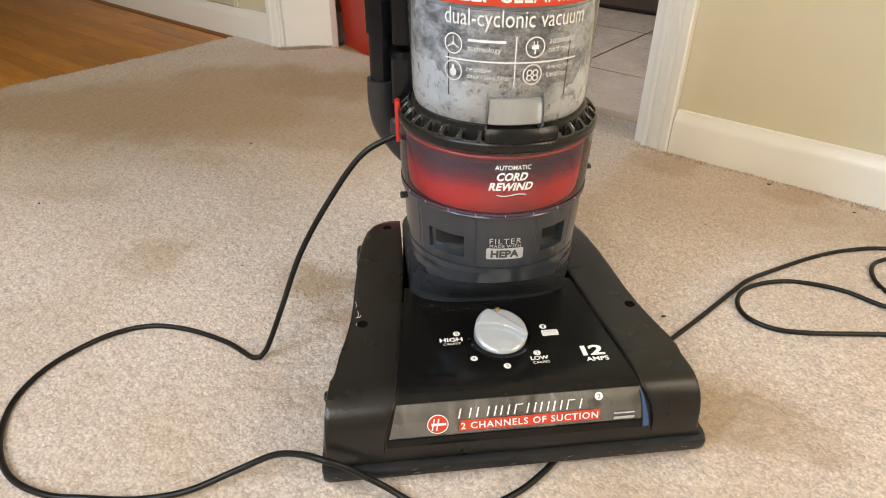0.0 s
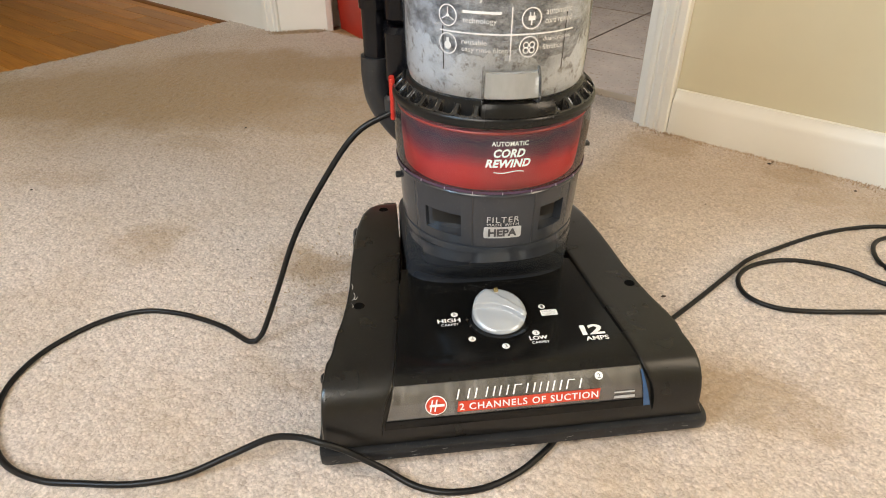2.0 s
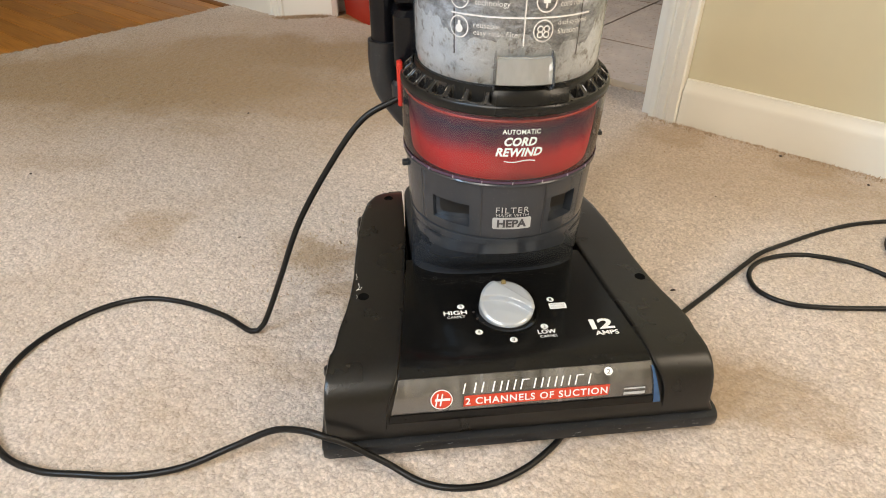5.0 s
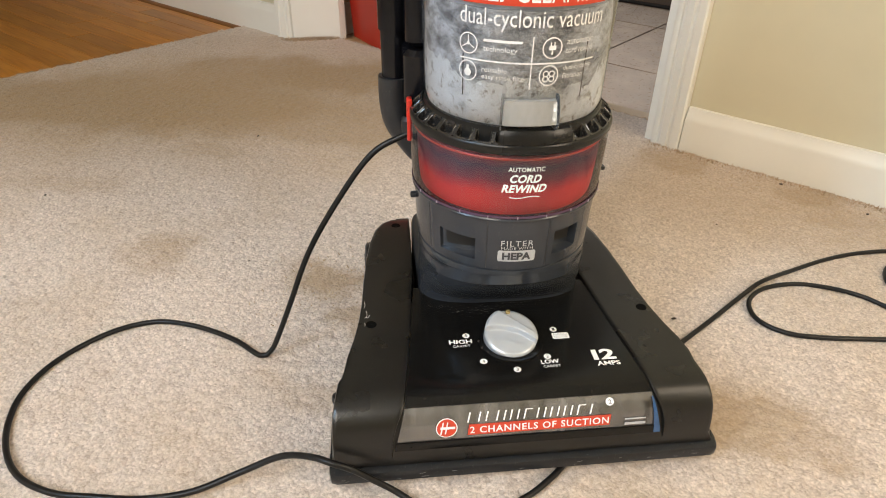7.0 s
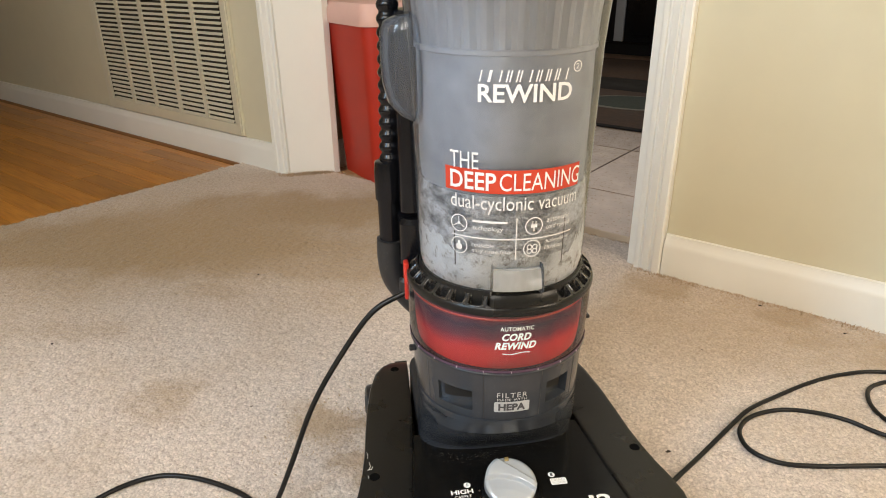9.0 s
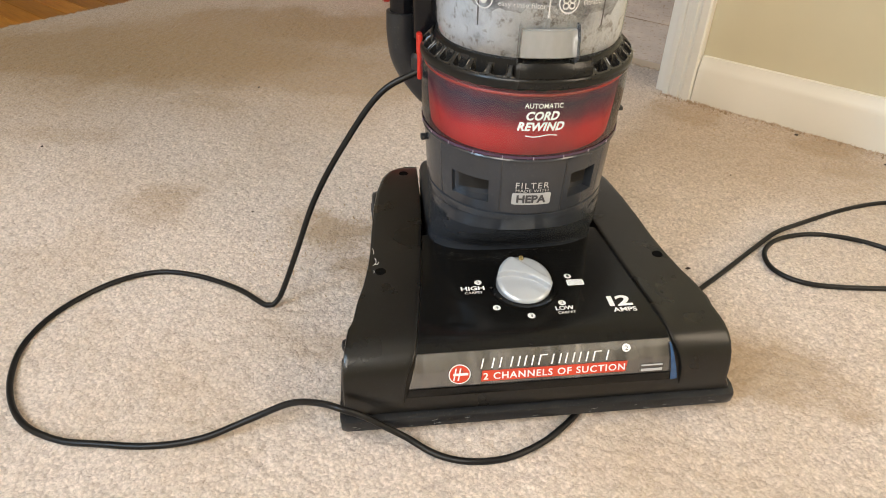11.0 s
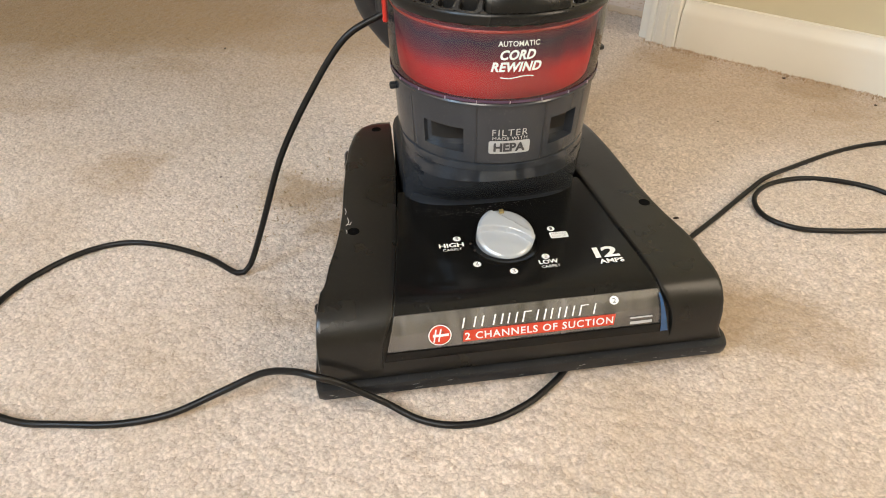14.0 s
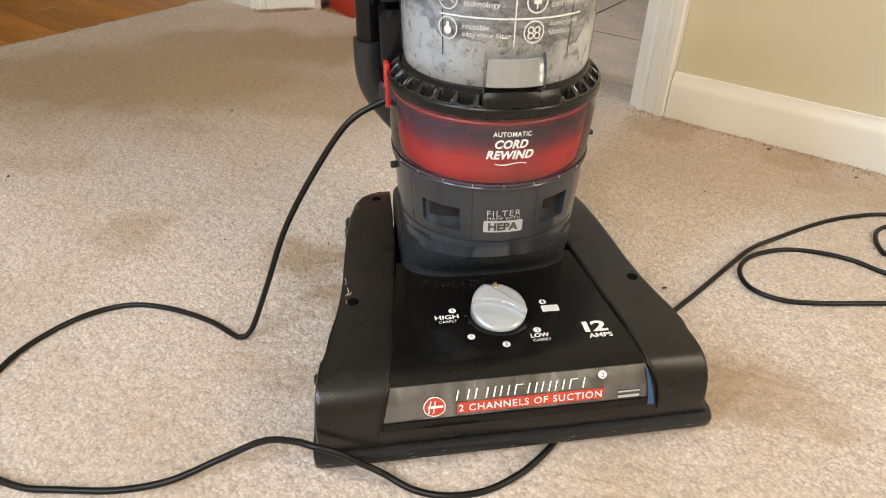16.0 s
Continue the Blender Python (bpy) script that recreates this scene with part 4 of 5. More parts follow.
printed("lettering", fitted(letters("FILTER", 0.01, spacing=1.2), -11.3, 7.9, 0.1925, 0.1985), on_round(lower_radius, AXIS), PRINT_GREY, lower)
printed("lettering", fitted(letters("MADE WITH", 0.01, spacing=1.1), -11.1, 7.8, 0.1885, 0.1915), on_round(lower_radius, AXIS), PRINT_GREY, lower)
plate = printed("print_plate", soft_plate(-13.0, 9.7, 0.1750, 0.1876, 1.3, 0.0018), on_round(lower_radius, AXIS), PRINT_GREY, lower)
printed("lettering", fitted(letters("HEPA", 0.01, bold=0.00042), -10.3, 7.0, 0.1770, 0.1856), on_round(lower_radius, AXIS, 0.0007), PRINT_DARK, plate)


for a in (-62, -20, 17, 47):
    part("moulding_line", laid(rect(a, a + 0.5, 0.1655, 0.2200, 0, 1), on_round(lower_radius, AXIS, 0.0003)), MID_GREY, lower, smooth=False)
part("neck", capped(lathe([(0.064, 0.03), (0.064, 0.07), (0.062, 0.104)], 0, AXIS + 0.03, 40)), MID_GREY, vac)
part("pivot_housing", boxed((-0.0885, 0.215, 0.030), (0.0885, 0.325, 0.112), 0.012, 3), MID_GREY, vac, "charcoal pivot housing between the arms")

# ---- cord reel section: fading drum inside a clear shell
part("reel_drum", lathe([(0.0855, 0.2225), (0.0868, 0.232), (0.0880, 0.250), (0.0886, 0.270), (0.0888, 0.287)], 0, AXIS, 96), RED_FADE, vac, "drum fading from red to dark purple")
SHELL = [(0.0922, 0.2212), (0.0932, 0.2228), (0.0935, 0.2260), (0.0948, 0.250), (0.0957, 0.270), (0.0959, 0.2892)]


def shell_radius(z):
    return lerp([(b, a) for a, b in SHELL], z)


shell = part("reel_shell", lathe(SHELL, 0, AXIS, 96), SHELL_CLEAR, vac, "clear smoky reel cover")
part("shell_rim", lathe([(0.0936, 0.2232), (0.0943, 0.2238), (0.0945, 0.2252), (0.0943, 0.2262)], 0, AXIS, 96), plain("lilac_clear_rim", (0.085, 0.045, 0.085), 0.16, 0.2, 60), shell, "lilac tinted rim of the cover")
bm = boxed((-0.0003, -0.0953, 0.2236), (0.0003, -0.0940, 0.2258))
tick = mesh_of("rim_tick", bm, plain("pale_lilac_moulding", (0.34, 0.28, 0.34), 0.3, 0.1, 90), False)
for k in range(22):
    ob = new("rim_tick", tick)
    ob.parent = shell
    ob.matrix_local = Matrix.Translation((0, AXIS, 0)) @ Matrix.Rotation(radians(-3.4 + k * 360 / 22), 4, "Z")
part("shell_floor", lathe([(0.0925, 0.2222), (0.0850, 0.2226)], 0, AXIS, 96), DARK_GREY, vac, smooth=False)
part("red_line", lathe([(0.0918, 0.2795), (0.0924, 0.2807), (0.0918, 0.2819)], 0, AXIS, 96), RED_PLASTIC, vac)
part("shell_edge", lathe([(0.0925, 0.2195), (0.0940, 0.2200), (0.0943, 0.2215), (0.0936, 0.2228)], 0, AXIS, 96), DARK_GREY, vac)
printed("lettering", fitted(letters("AUTOMATIC", 0.01, bold=0.00018, spacing=1.05), -10.6, 8.6, 0.2713, 0.2757), on_round(shell_radius, AXIS), PRINT_WHITE, shell)
printed("lettering", fitted(letters("CORD", 0.01, slant=0.25, bold=0.0004, spacing=1.06), -9.4, 7.2, 0.2605, 0.2687), on_round(shell_radius, AXIS), PRINT_WHITE, shell)
printed("lettering", fitted(letters("REWIND", 0.01, slant=0.25, bold=0.0004, spacing=1.06), -13.6, 10.6, 0.2508, 0.2588), on_round(shell_radius, AXIS), PRINT_WHITE, shell)
bm = bmesh.new()
skin(bm, [[(-9 + 16.3 * k / 16, 0.2462 - 0.0009 * math.sin(2 * math.pi * k / 16) + w, 0) for k in range(17)] for w in (-0.0005, 0.0005)])
printed("print_swash", bm, on_round(shell_radius, AXIS), PRINT_WHITE, shell)

# ---- slotted ring round the foot of the cup
part("ring_floor", lathe([(0.0945, 0.2880), (0.0800, 0.2960)], 0, RING, 96), SLOT_DUST, vac, "brown dust under the vent slots", False)
ring = part("vent_ring", lathe([(0.0935, 0.2878), (0.0952, 0.2880), (0.0960, 0.2895), (0.0959, 0.2940), (0.0953, 0.2958), (0.0945, 0.2965)], 0, RING, 112), RING_BLACK, vac, "black ring of open vent slots")
part("ring_collar", lathe([(0.0832, 0.2880), (0.0832, 0.3055), (0.0826, 0.3085), (0.0810, 0.3098)], 0, CUP, 96), RING_BLACK, ring)
# one slot: a sector of the sloping ring with a rounded opening, a raised lip and walls going in
SLOTS = 32


def slot_sector():
    def at(f, g, lift=0.0):
        """f: -1 to 1 across the sector, g: -1 (inner) to 1 (outer) down the slope."""
        a = radians(f * 180 / SLOTS)
        r = 0.0892 + 0.0053 * g + 0.66 * lift
        return (r * math.sin(a), -r * math.cos(a), 0.3012 - 0.0047 * g + 0.75 * lift)
    rings = [[] for k in range(5)]
    for k in range(32):
        b = 2 * math.pi * (k + 0.5) / 32
        c, w = math.cos(b), math.sin(b)
        m = max(abs(c), abs(w))
        q = 1 / (abs(c) ** 5 + abs(w) ** 5) ** 0.2
        rings[0].append(at(c / m, w / m))
        rings[1].append(at(c * q * 0.84, w * q * 0.88, 0.0001))
        rings[2].append(at(c * q * 0.78, w * q * 0.83, 0.0007))
        rings[3].append(at(c * q * 0.72, w * q * 0.78, 0.0003))
        x, y, z = at(c * q * 0.69, w * q * 0.76)
        rings[4].append((x, y, z - 0.011))
    return skin(bmesh.new(), rings, True, False)


slot = mesh_of("vent_slot", slot_sector(), SLOT_BLACK)
for k in range(SLOTS):
    ob = new("vent_slot", slot)
    ob.parent = ring
    ob.matrix_local = Matrix.Translation((0, RING, 0)) @ Matrix.Rotation(radians(-26 + k * 360 / SLOTS), 4, "Z")

# ---- dust cup
CUP_LINE = [(0.0790, 0.3120), (0.0808, 0.3150), (0.0814, 0.3250), (0.0830, 0.380), (0.0853, 0.460), (0.0872, 0.518), (0.0905, 0.5560), (0.0918, 0.5590), (0.0905, 0.5605)]


CUP_LINE = [(r * 1.012, level(z)) for r, z in CUP_LINE]


def cup_radius(z):
    return lerp([(b, a) for a, b in CUP_LINE], z)


cup = part("dust_cup", lathe(CUP_LINE, 0, CUP, 96), CUP_CLEAR, vac, "clear dusty cup with fine grey dirt inside")
bm = bmesh.new()
rows = []
for r, z, ragged in ((0.0785, 0.3135, 0), (0.0800, 0.320, 0), (0.0806, 0.332, 0.2), (0.0808, 0.344, 0.7), (0.0800, 0.352, 1.0), (0.070, 0.353, 1.0), (0.05, 0.350, 0.6)):
    ring_pts = []
    for k in range(120):
        a = 2 * math.pi * k / 120
        up = noise.noise(Vector((3.1 * math.cos(a), 3.1 * math.sin(a), 0.4))) * 0.026 + noise.noise(Vector((14 * math.cos(a), 14 * math.sin(a), 2.0))) * 0.012
        q = r * 1.012
        ring_pts.append((q * math.sin(a), CUP - q * math.cos(a), level(z) + ragged * up))
    rows.append(ring_pts)
part("dust_fill", skin(bm, rows, True), DUST, vac, "settled pale grey dust")
part("fluff", capped(lathe([(r * 1.012, level(z)) for r, z in ((0.050, 0.330), (0.0795, 0.331), (0.0803, 0.350), (0.0806, 0.372), (0.0802, 0.390), (0.0790, 0.402), (0.055, 0.404))], 0, CUP, 96)), FLUFF, vac, "matted grey fluff and hair")
part("cyclone", capped(lathe([(r * 1.012, level(z)) for r, z in ((0.040, 0.395), (0.0765, 0.396), (0.0785, 0.420), (0.0790, 0.470), (0.0795, 0.517), (0.066, 0.519))], 0, CUP, 72)), CYCLONE, vac, "grey dusty cyclone wall")
bm = bmesh.new()
n = 108
skin(bm, [[(r * (1 - 0.045 * (k % 3 == 0)) * math.sin(2 * math.pi * k / n), CUP - r * (1 - 0.045 * (k % 3 == 0)) * math.cos(2 * math.pi * k / n), z) for k in range(n)] for r, z in ((0.0812, level(0.519)), (0.0832, 0.544), (0.0850, 0.559))], True)
part("filter_ring", lathe([(0.0815, level(0.5165)), (0.0828, level(0.5175)), (0.0828, level(0.5205)), (0.0815, level(0.5215))], 0, CUP, 96), CYCLONE_TOP, vac)
part("ribbed_filter", bm, CYCLONE_TOP, vac, "pale ribbed filter cage")
part("cup_lid", capped(lathe([(0.088, 0.5600), (0.0935, 0.5605), (0.0945, 0.563), (0.0945, 0.598), (0.092, 0.606), (0.080, 0.612)], 0, CUP, 72)), GLOSS_BLACK, vac, "gloss black cup lid")
for a in (-43, 30):
    part("cup_rib", laid(rect(a, a + 0.9, 0.330, 0.364 if a < 0 else 0.375, 0, 1), on_round(cup_radius, CUP, -0.0006)), PRINT_DARK, cup, smooth=False)

CUP_NEAR, CUP_OVER = on_round(cup_radius, CUP), on_round(cup_radius, CUP, 0.0007)


def CUPW(x, y):
    return CUP_NEAR(x, level(y))


def CUPX(x, y):
    return CUP_OVER(x, level(y))


printed("lettering", fitted(letters("THE", 0.01), -44.2, -26.4, 0.4265, 0.4412), CUPW, PRINT_WHITE, cup)
band = printed("red_band", rect(-47.8, 38.8, 0.4065, 0.4270, 0, 40), CUPW, PRINT_RED, cup)
printed("lettering", fitted(letters("DEEP", 0.01, bold=0.00018), -44.2, -16.2, 0.4090, 0.4245), CUPX, PRINT_WHITE, band)
printed("lettering", fitted(letters("CLEANING", 0.01), -14.2, 38.6, 0.4090, 0.4245), CUPX, PRINT_WHITE, band)
printed("lettering", fitted(letters("dual-cyclonic vacuum", 0.01), -44.2, 38.6, 0.3875, 0.4040), CUPW, PRINT_WHITE, cup)
for a0, a1, z0, z1 in ((-44, 36, 0.3643, 0.3655), (-3.8, -3.1, 0.3450, 0.3850)):
    printed("print_line", rect(a0, a1, z0, z1, 0, 30), CUPW, PRINT_WHITE, cup)


def icon(a, z, inner):
    k = math.degrees(1 / 0.083)
    bm = joined(disc(0, 0, 0.0082, 0.0072), *inner)
    for v in bm.verts:
        v.co.x, v.co.y = a + v.co.x * k, z + v.co.y
    printed("print_icon", bm, CUPW, PRINT_WHITE, cup)


def spoke(turn):
    bm = rect(-0.0004, 0.0004, 0, 0.0062)
    bm.transform(Matrix.Rotation(radians(turn), 4, "Z"))
    return bm


icon(-38.9, 0.3765, [spoke(0), spoke(120), spoke(240), disc(0, 0, 0.0013)])
icon(7.3, 0.3765, [rect(-0.0028, 0.0028, -0.0015, 0.0018), rect(-0.0019, -0.0010, 0.0018, 0.0045), rect(0.0010, 0.0019, 0.0018, 0.0045), rect(-0.0006, 0.0006, -0.005, -0.0015)])
icon(-39.0, 0.3555, [disc(0, -0.0012, 0.0031), rect(-0.0012, 0.0012, 0.0008, 0.0044)])
icon(6.8, 0.3555, [disc(-0.0025, 0.0014, 0.0026, 0.0016), disc(0.0025, 0.0014, 0.0026, 0.0016), disc(-0.0025, -0.0026, 0.0026, 0.0016), disc(0.0025, -0.0026, 0.0026, 0.0016)])
printed("print_bar", rect(-30, -9.0, 0.3795, 0.3815, 0, 6), CUPW, PRINT_WHITE, cup)
for words, a0, a1, z0, z1 in (("technology", -30.0, -11.5, 0.3712, 0.3765), ("automatic", 15.5, 33.0, 0.3785, 0.3830), ("cord rewind", 15.3, 33.5, 0.3720, 0.3765), ("reusable", -30.5, -16.5, 0.3565, 0.3605),
                              ("easy rinse filter", -30.5, -5.0, 0.3500, 0.3550), ("dual-cyclonic", 15.0, 34.0, 0.3580, 0.3625), ("filtration", 15.0, 28.5, 0.3525, 0.3565)):
    printed("lettering", fitted(letters(words, 0.01), a0, a1, z0, z1), CUPW, PRINT_WHITE, cup)
# the maker's model name, as bars
for k, w in enumerate((5.5, 1.6, 4.5, 4.5, 4.2, 4.5, 4.5, 4.5, 4.0, 3.6)):
    x = -26.5 + k * 5.2
    printed("print_bar", joined(rect(x, x + 0.8, 0.4985, 0.5075, 150), *([rect(x + w - 1.0, x + w - 0.2, 0.4985, 0.5075, 150)] if w > 4.2 else [])), CUPW, PRINT_WHITE, cup)
printed("lettering", fitted(letters("REWIND", 0.01, bold=0.0002), -27.0, 25.6, 0.4825, 0.4968), CUPW, PRINT_WHITE, cup)
badge3 = printed("badge", disc(0, 0, 0.0045, 0.0036), lambda x, y: CUPW(28.5 + x * 690, 0.5080 + y), PRINT_WHITE, cup)
printed("numeral", fitted(letters("2", 0.006), 27.2, 29.8, 0.5060, 0.5102), CUPW, PRINT_WHITE, badge3)

# cup handle lobe at the side, clear; latch tab at the front
bm = bmesh.new()
rows = []
for z, r, w in ((0.4480, 0.001, 0.004), (0.4560, 0.012, 0.010), (0.4680, 0.0200, 0.013), (0.4850, 0.0235, 0.014), (0.505, 0.0245, 0.014), (0.530, 0.0240, 0.014), (0.5380, 0.0215, 0.0125), (0.5425, 0.0150, 0.010), (0.5440, 0.003, 0.004)):
    rows.append([(-0.082 - 1.28 * r * math.cos(a) * (1 if math.cos(a) > 0 else 0.2), CUP - 0.004 + 1.4 * w * math.sin(a), z) for a in np.linspace(0, 2 * math.pi, 20, endpoint=False)])
part("cup_handle", skin(bm, rows, True), clear_plastic("bluish_clear_lobe", (0.82, 0.86, 0.92), 0.10, (0.50, 0.54, 0.62), 0.08, 0.5), vac, "bluish clear cup handle lobe")
bm = bmesh.new()
rows = []
for a in np.linspace(-16.5, 12.5, 9):
    w = on_round(cup_radius, CUP, 0)
    rows.append([on_round(cup_radius, CUP, l)(a, z) for l, z in ((0.0005, 0.3325), (0.0040, 0.3320), (0.0060, 0.3255), (0.0086, 0.3130), (0.0074, 0.3120), (0.0005, 0.3120))])
latch = part("cup_latch", skin(bm, rows, True), clear_plastic("frosted_latch", (0.9, 0.9, 0.9), 0.42, (0.62, 0.62, 0.60), 0.1, 0.25), vac, "frosted clear cup release tab")
for a in (-17.6, 13.2):
    rows = [[on_round(cup_radius, CUP, l)(a + d, z) for l, z in ((0.0005, 0.3365), (0.0042, 0.3360), (0.0074, 0.3275), (0.0100, 0.3110), (0.0090, 0.3075), (0.0005, 0.3075))] for d in (-0.4, 0.4)]
    part("latch_cheek", skin(bmesh.new(), rows, True), CUP_CLEAR, latch)
rows = [[on_round(0.0832, CUP, l)(a, z) for l, z in ((0.0, 0.3090), (0.0060, 0.3085), (0.0088, 0.3045), (0.0094, 0.2975), (0.0, 0.2930))] for a in np.linspace(-17.5, 23.0, 12)]
part("latch_base", skin(bmesh.new(), rows, True), RING_BLACK, ring)

# the cup stands a little forward of plumb: lean its parts, more towards the top
LEAN = [(0.28, 0.0), (0.318, 0.004), (0.36, 0.013), (0.42, 0.021), (0.50, 0.027), (0.62, 0.032)]
UPPER = ("dust_cup", "dust_fill", "fluff", "cyclone", "ribbed_filter", "filter_ring", "cup_lid", "cup_handle", "cup_latch")
for top in [c for c in vac.children if c.name.split(".")[0] in UPPER]:
    for ob in (top, *top.children_recursive):
        for v in ob.data.vertices:
            f = lerp(LEAN, v.co.z)
            v.co = (v.co.x * (1 - 2 * f) - 0.27 * f, v.co.y - f, 0.587 - (0.587 - v.co.z) * (1 - 2 * f))

# ---- spine behind the cup, hose and wand at its side
def rounded(u0, u1, v0, v1, z0, z1, r=0.012, taper=0.0):
    bm = bmesh.new()
    rows = []
    for z, g in ((z0, -0.004), (z0 + 0.005, 0.0), (z1 - 0.005, taper), (z1, taper - 0.004)):
        pts = []
        for cx, cy, a in ((u1 + g - r, v0 - g + r, -90), (u1 + g - r, v1 + g - r, 0), (u0 - g + r, v1 + g - r, 90), (u0 - g + r, v0 - g + r, 180)):
            pts += [(cx + r * math.cos(radians(a + k * 18)), cy + r * math.sin(radians(a + k * 18)), z) for k in range(6)]
        rows.append(pts)
    return skin(bm, rows, True)


part("spine", rounded(-0.080, 0.075, 0.235, 0.315, 0.16, 0.640), MID_GREY, vac, "charcoal back spine")
part("spine_side", rounded(-0.098, -0.070, 0.215, 0.275, 0.345, 0.545, 0.010), HOSE_BLACK, vac, "glossy black side rib")
part("side_socket", rounded(-0.100, -0.068, 0.210, 0.270, 0.288, 0.343, 0.010), HOSE_BLACK, vac)
bm = bmesh.new()
rows = []
for i in range(0, 130):
    z = 0.392 + i * 0.0021
    k = i % 6
    r = (0.0086, 0.0102, 0.0110, 0.0110, 0.0102, 0.0086)[k]
    lean = 0.006 * (z - 0.392) / 0.25
    rows.append([(-0.1050 + lean + r * math.cos(a), 0.258 + r * math.sin(a), z) for a in np.linspace(0, 2 * math.pi, 20, endpoint=False)])
part("hose", skin(bm, rows, True), HOSE_BLACK, vac, "glossy black corrugated hose")
part("hose_cuff", capped(lathe([(0.0110, 0.352), (0.0142, 0.353), (0.0143, 0.385), (0.0134, 0.394), (0.0100, 0.3955)], -0.1080, 0.258, 28)), HOSE_BLACK, vac)
part("wand_tube", capped(lathe([(0.0118, 0.296), (0.0120, 0.330), (0.0122, 0.354)], -0.1080, 0.258, 28)), HOSE_BLACK, vac)
part("hose_elbow", tube([(-0.1080, 0.258, 0.306), (-0.1085, 0.258, 0.284), (-0.1055, 0.257, 0.262), (-0.0950, 0.255, 0.243), (-0.0760, 0.252, 0.222), (-0.05, 0.250, 0.216)], lambda f: 0.0155 - 0.001 * f, 22, 0.004), MID_GREY, vac, "charcoal hose elbow")
part("button", boxed((-0.0985, 0.196, 0.2600), (-0.0930, 0.209, 0.3020), 0.002), RED_PLASTIC, vac, "red cord rewind button")
part("cord_guide", lathe([(0.0045, 0.2655), (0.0075, 0.268), (0.0078, 0.280), (0.005, 0.2835)], -0.096, 0.205, 18), MID_GREY, vac)
part("side_catch", boxed((0.0925, 0.180, 0.2300), (0.1000, 0.188, 0.2340), 0.0012), MID_GREY, vac)
part("side_catch", boxed((-0.0965, 0.186, 0.2030), (-0.0905, 0.193, 0.2085), 0.0015), MID_GREY, vac)

# ---- power cord, in the world's frame, brought into the cleaner's
R = 0.0031
HOME = VAC.inverted()
LOOP = [(-0.016, 0.648, 0.268), (-0.053, 0.640, 0.248), (-0.090, 0.634, 0.197), (-0.124, 0.627, 0.137), (-0.150, 0.621, 0.071), (-0.168, 0.617, 0.026), (-0.177, 0.612, 0.009), (-0.190, 0.610, R), (-0.229, 0.636, R), (-0.285, 0.658, R), (-0.336, 0.662, R), (-0.381, 0.638, R),
        (-0.416, 0.589, R), (-0.426, 0.540, R), (-0.416, 0.496, R), (-0.394, 0.458, R), (-0.365, 0.432, R), (-0.327, 0.418, R), (-0.292, 0.416, R), (-0.244, 0.416, R), (-0.200, 0.424, 0.006), (-0.158, 0.440, 0.016),
        (-0.120, 0.445, 0.034), (-0.090, 0.436, 0.046), (-0.070, 0.428, 0.049), (-0.052, 0.429, 0.040), (-0.035, 0.431, 0.025), (-0.016, 0.431, 0.011), (0.012, 0.420, R), (0.041, 0.414, R), (0.074, 0.419, R), (0.104, 0.435, R), (0.126, 0.454, R), (0.146, 0.478, 0.002), (0.18, 0.53, 0.002)]
TAIL = [(0.22, 0.575, R), (0.262, 0.618, R), (0.305, 0.659, R), (0.358, 0.708, R), (0.421, 0.766, 0.006), (0.448, 0.787, 0.009), (0.496, 0.820, R), (0.568, 0.857, R), (0.628, 0.878, R), (0.688, 0.885, R), (0.77, 0.865, R), (0.815, 0.79, R), (0.77, 0.70, R), (0.67, 0.678, R),
        (0.576, 0.681, R), (0.488, 0.680, R), (0.442, 0.687, R), (0.416, 0.711, R), (0.418, 0.747, R), (0.446, 0.777, R), (0.492, 0.792, R), (0.536, 0.787, R), (0.574, 0.770, R), (0.606, 0.738, 0.004), (0.66, 0.70, 0.009), (0.72, 0.72, R), (0.745, 0.79, R), (0.705, 0.855, R), (0.66, 0.850, R),
        (0.634, 0.823, R), (0.626, 0.780, R), (0.648, 0.735, R), (0.70, 0.66, 0.010), (0.80, 0.60, R), (0.95, 0.55, R)]
for line in (LOOP, TAIL):
    part("power_cord", tube([HOME @ Vector(p) for p in line], R, 10, 0.006), CORD_BLACK, vac, "black power cord looping over the carpet")


# ---------------------------------------------------------------- crumbs and lint
def crumb(x, y, long, wide, turn, seed):
    rng = random.Random(seed)
    bm = bmesh.new()
    bmesh.ops.create_icosphere(bm, subdivisions=1, radius=1.0)
    for v in bm.verts:
        v.co = Vector((v.co.x * long, v.co.y * wide, v.co.z * wide * 0.6)) * rng.uniform(0.75, 1.2)
    return solid("crumb", bm, CRUMB, "dark crumb of dirt on the carpet", "crumb", Matrix.Translation((x, y, 0.002)) @ Matrix.Rotation(radians(turn), 4, "Z"), group="crumbs on the carpet")


for k, (x, y, a, b, turn) in enumerate(((-0.648, 0.973, 0.0028, 0.0022, 10), (-0.26, 0.803, 0.0022, 0.0013, 40), (0.31, 0.708, 0.0044, 0.0021, 20), (-0.37, 1.24, 0.003, 0.0022, 70), (0.60, 1.10, 0.004, 0.0026, 0), (0.70, 1.00, 0.0025, 0.0018, 0), (0.44, 0.95, 0.002, 0.0014, 30))):
    crumb(x, y, a, b, turn, k)
for x, y, a, b, turn in ((-0.0345, 0.0805, 0.0022, 0.0013, 60), (-0.0365, 0.0900, 0.0016, 0.0012, 20), (-0.030, 0.0735, 0.0013, 0.0010, 0)):
    spot = VAC @ Vector((x, y, 0))
    c = crumb(spot.x, spot.y, a, b, turn, 40 + int(1000 * y))
    c.location.z = PANEL_Z + 0.001
    c["label"] = "brown crumb of dirt on the black panel"
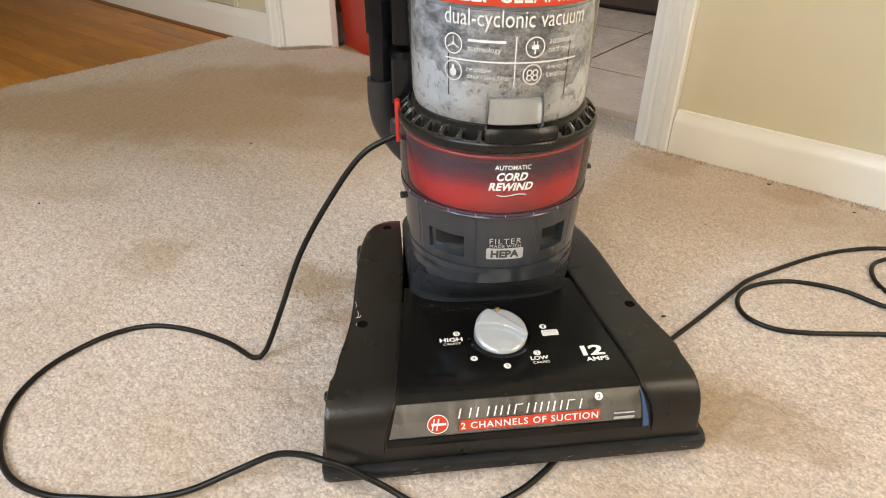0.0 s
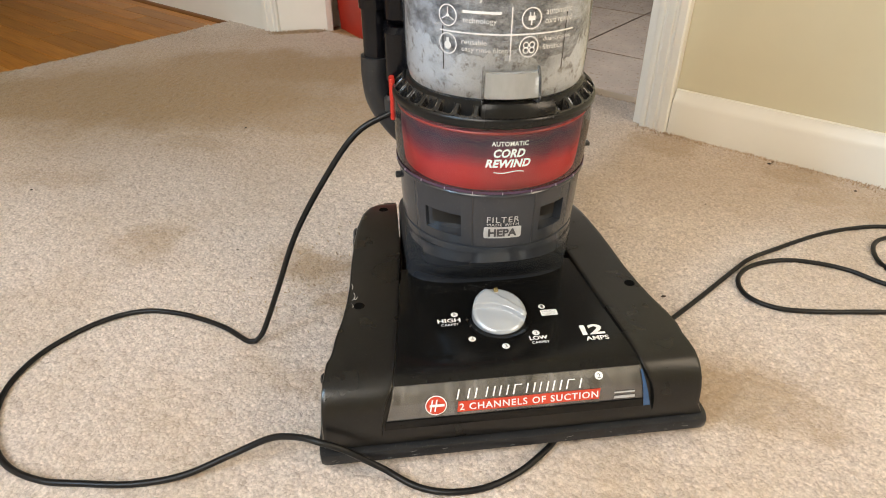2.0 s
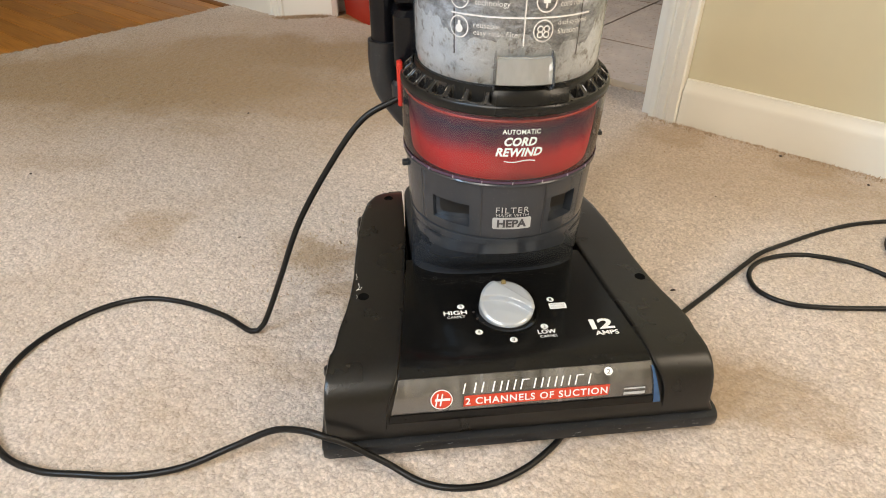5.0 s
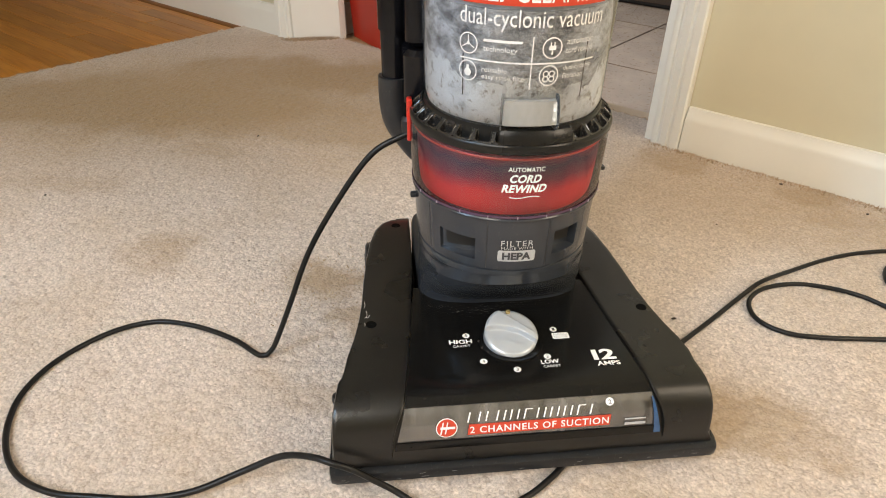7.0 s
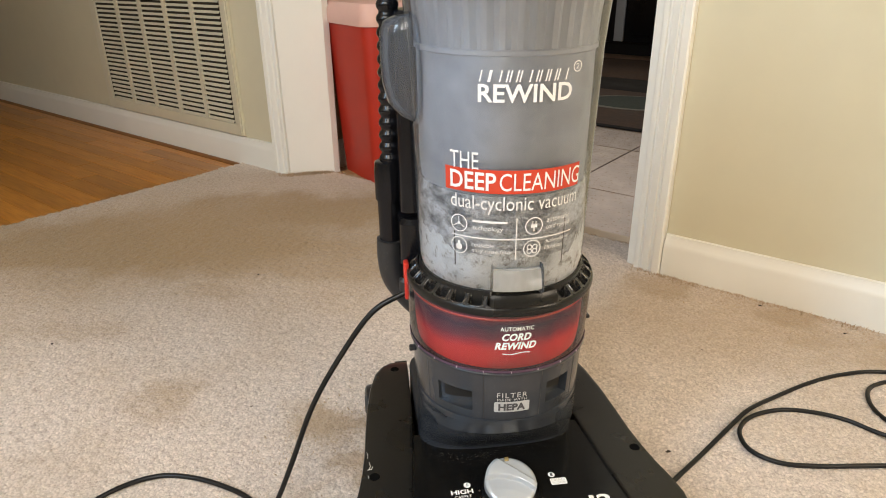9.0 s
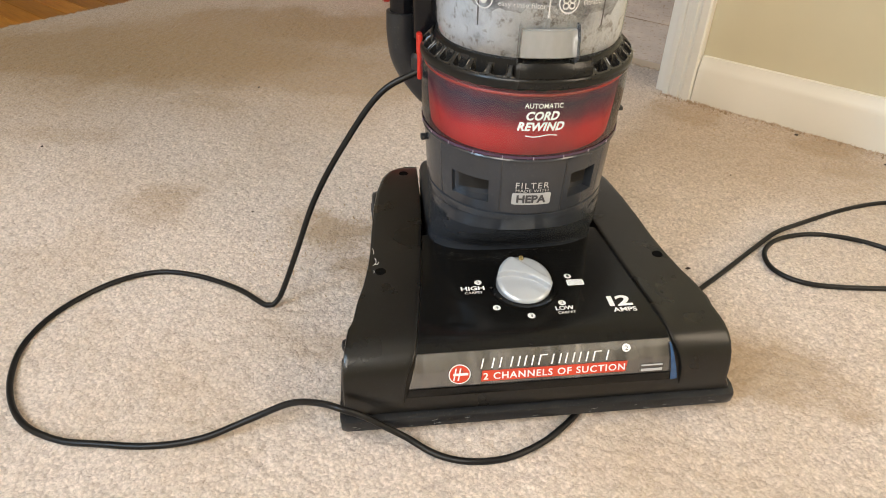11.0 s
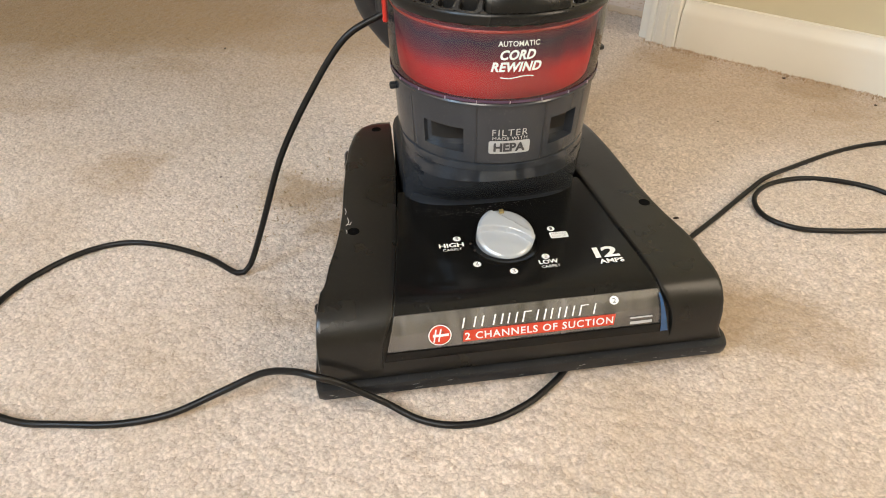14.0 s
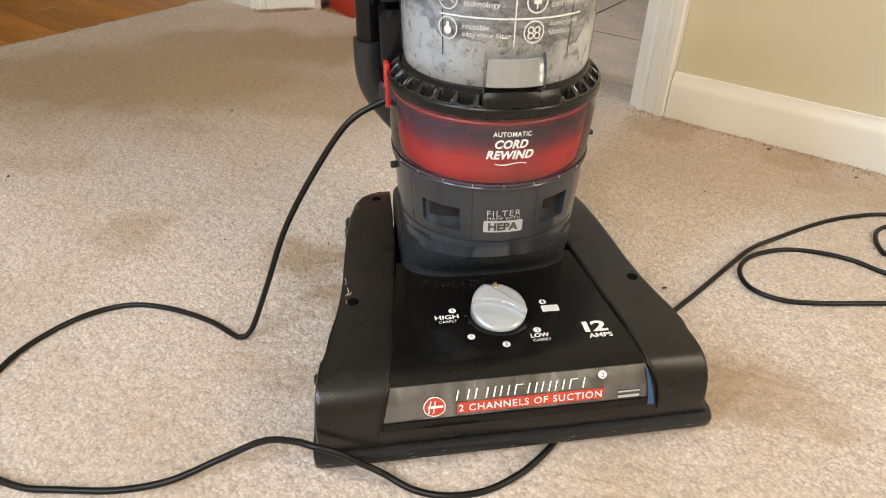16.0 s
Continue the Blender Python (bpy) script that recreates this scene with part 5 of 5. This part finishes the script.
for k, pts in enumerate(([(-0.152, 0.118), (-0.148, 0.124), (-0.150, 0.131), (-0.146, 0.139), (-0.147, 0.146)], [(-0.154, 0.121), (-0.1535, 0.130), (-0.151, 0.134)], [(-0.157, 0.112), (-0.155, 0.119), (-0.153, 0.121), (-0.150, 0.127)], [(-0.1545, 0.100), (-0.153, 0.108), (-0.1535, 0.115)], [(-0.1495, 0.150), (-0.148, 0.156), (-0.149, 0.163)], [(-0.150, 0.133), (-0.1475, 0.136), (-0.145, 0.135), (-0.1435, 0.139)])):
    part("lint", tube([(u, v, lerp(SPINE, v) + 0.0002 - max(0, abs(u) - 0.147) * 0.25) for u, v in pts], 0.00036, 5, 0.002), HAIR, foot, "pale thread of lint")


def frayed_pile():
    """Loose carpet yarn, curled where the sheet meets the jamb, the casing and the baseboard."""
    rng = random.Random(11)
    bm = bmesh.new()
    spots = []
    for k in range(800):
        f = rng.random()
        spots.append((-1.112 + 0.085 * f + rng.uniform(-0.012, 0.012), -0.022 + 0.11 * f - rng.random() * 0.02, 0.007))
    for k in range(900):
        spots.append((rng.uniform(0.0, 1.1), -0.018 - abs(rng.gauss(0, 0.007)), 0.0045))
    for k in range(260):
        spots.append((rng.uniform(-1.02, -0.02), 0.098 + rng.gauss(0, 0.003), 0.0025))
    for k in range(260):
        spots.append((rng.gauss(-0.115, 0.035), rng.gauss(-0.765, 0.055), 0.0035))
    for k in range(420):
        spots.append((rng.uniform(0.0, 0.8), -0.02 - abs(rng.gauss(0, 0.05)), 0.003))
    for s, o, tall in spots:
        a, h, lean = rng.uniform(0, 6.28), tall * rng.uniform(0.5, 1.2), rng.uniform(0.002, 0.006)
        foot3 = [bm.verts.new((s + 0.0014 * math.cos(a + q), o + 0.0014 * math.sin(a + q), -0.004)) for q in (0, 2.1, 4.2)]
        tip = bm.verts.new((s + lean * math.cos(a), o + lean * math.sin(a) - 0.001, h))
        for i in range(3):
            bm.faces.new((foot3[i], foot3[(i + 1) % 3], tip))
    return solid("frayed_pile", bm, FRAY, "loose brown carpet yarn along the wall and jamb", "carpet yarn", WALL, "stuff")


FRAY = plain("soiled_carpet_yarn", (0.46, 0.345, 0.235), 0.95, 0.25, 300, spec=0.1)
frayed_pile()


# ---------------------------------------------------------------- floor pieces: oak boards of the hall, tiles of the kitchen
def pieces():
    floor = thing("wood_floor", "orange-brown oak strip floor boards", "floor", WALL, kind="structure")
    rng = random.Random(7)
    w = 0.057
    meshes = {}
    o = -0.004
    while o > O0:
        s = -1.335
        first = True
        while s > S0 + 0.05:
            ln = rng.choice((0.45, 0.6, 0.75, 0.9)) if not first else rng.choice((0.3, 0.45, 0.6, 0.75))
            first = False
            ln = min(ln, s - S0)
            key = round(ln, 3)
            if key not in meshes:
                meshes[key] = mesh_of("board", boxed((-ln + 0.0005, -w + 0.0006, -0.012), (-0.0005, -0.0006, 0.0), 0.0009, 1), OAK, False)
            ob = new("board", meshes[key])
            ob.parent = floor
            ob.location = (s, o, -0.012 - rng.random() * 0.0004)
            s -= ln
        o -= w
    tiles = thing("tile_floor", "brown slate-look kitchen floor tiles with dark grout", "floor", WALL, kind="structure")
    p = 0.465
    tile = mesh_of("tile", boxed((0.003, 0.003, -0.010), (p - 0.003, p - 0.003, 0.0)), TILE, False)
    for i in range(-6, 6):
        for j in range(-1, 8):
            s, o = -0.396 + i * p, 0.459 + j * p
            if s < -3.3 or s + p > 2.45 or o > O1 - 0.1:
                continue
            ob = new("tile", tile)
            ob.parent = tiles
            ob.location = (s, o, -0.017)


pieces()
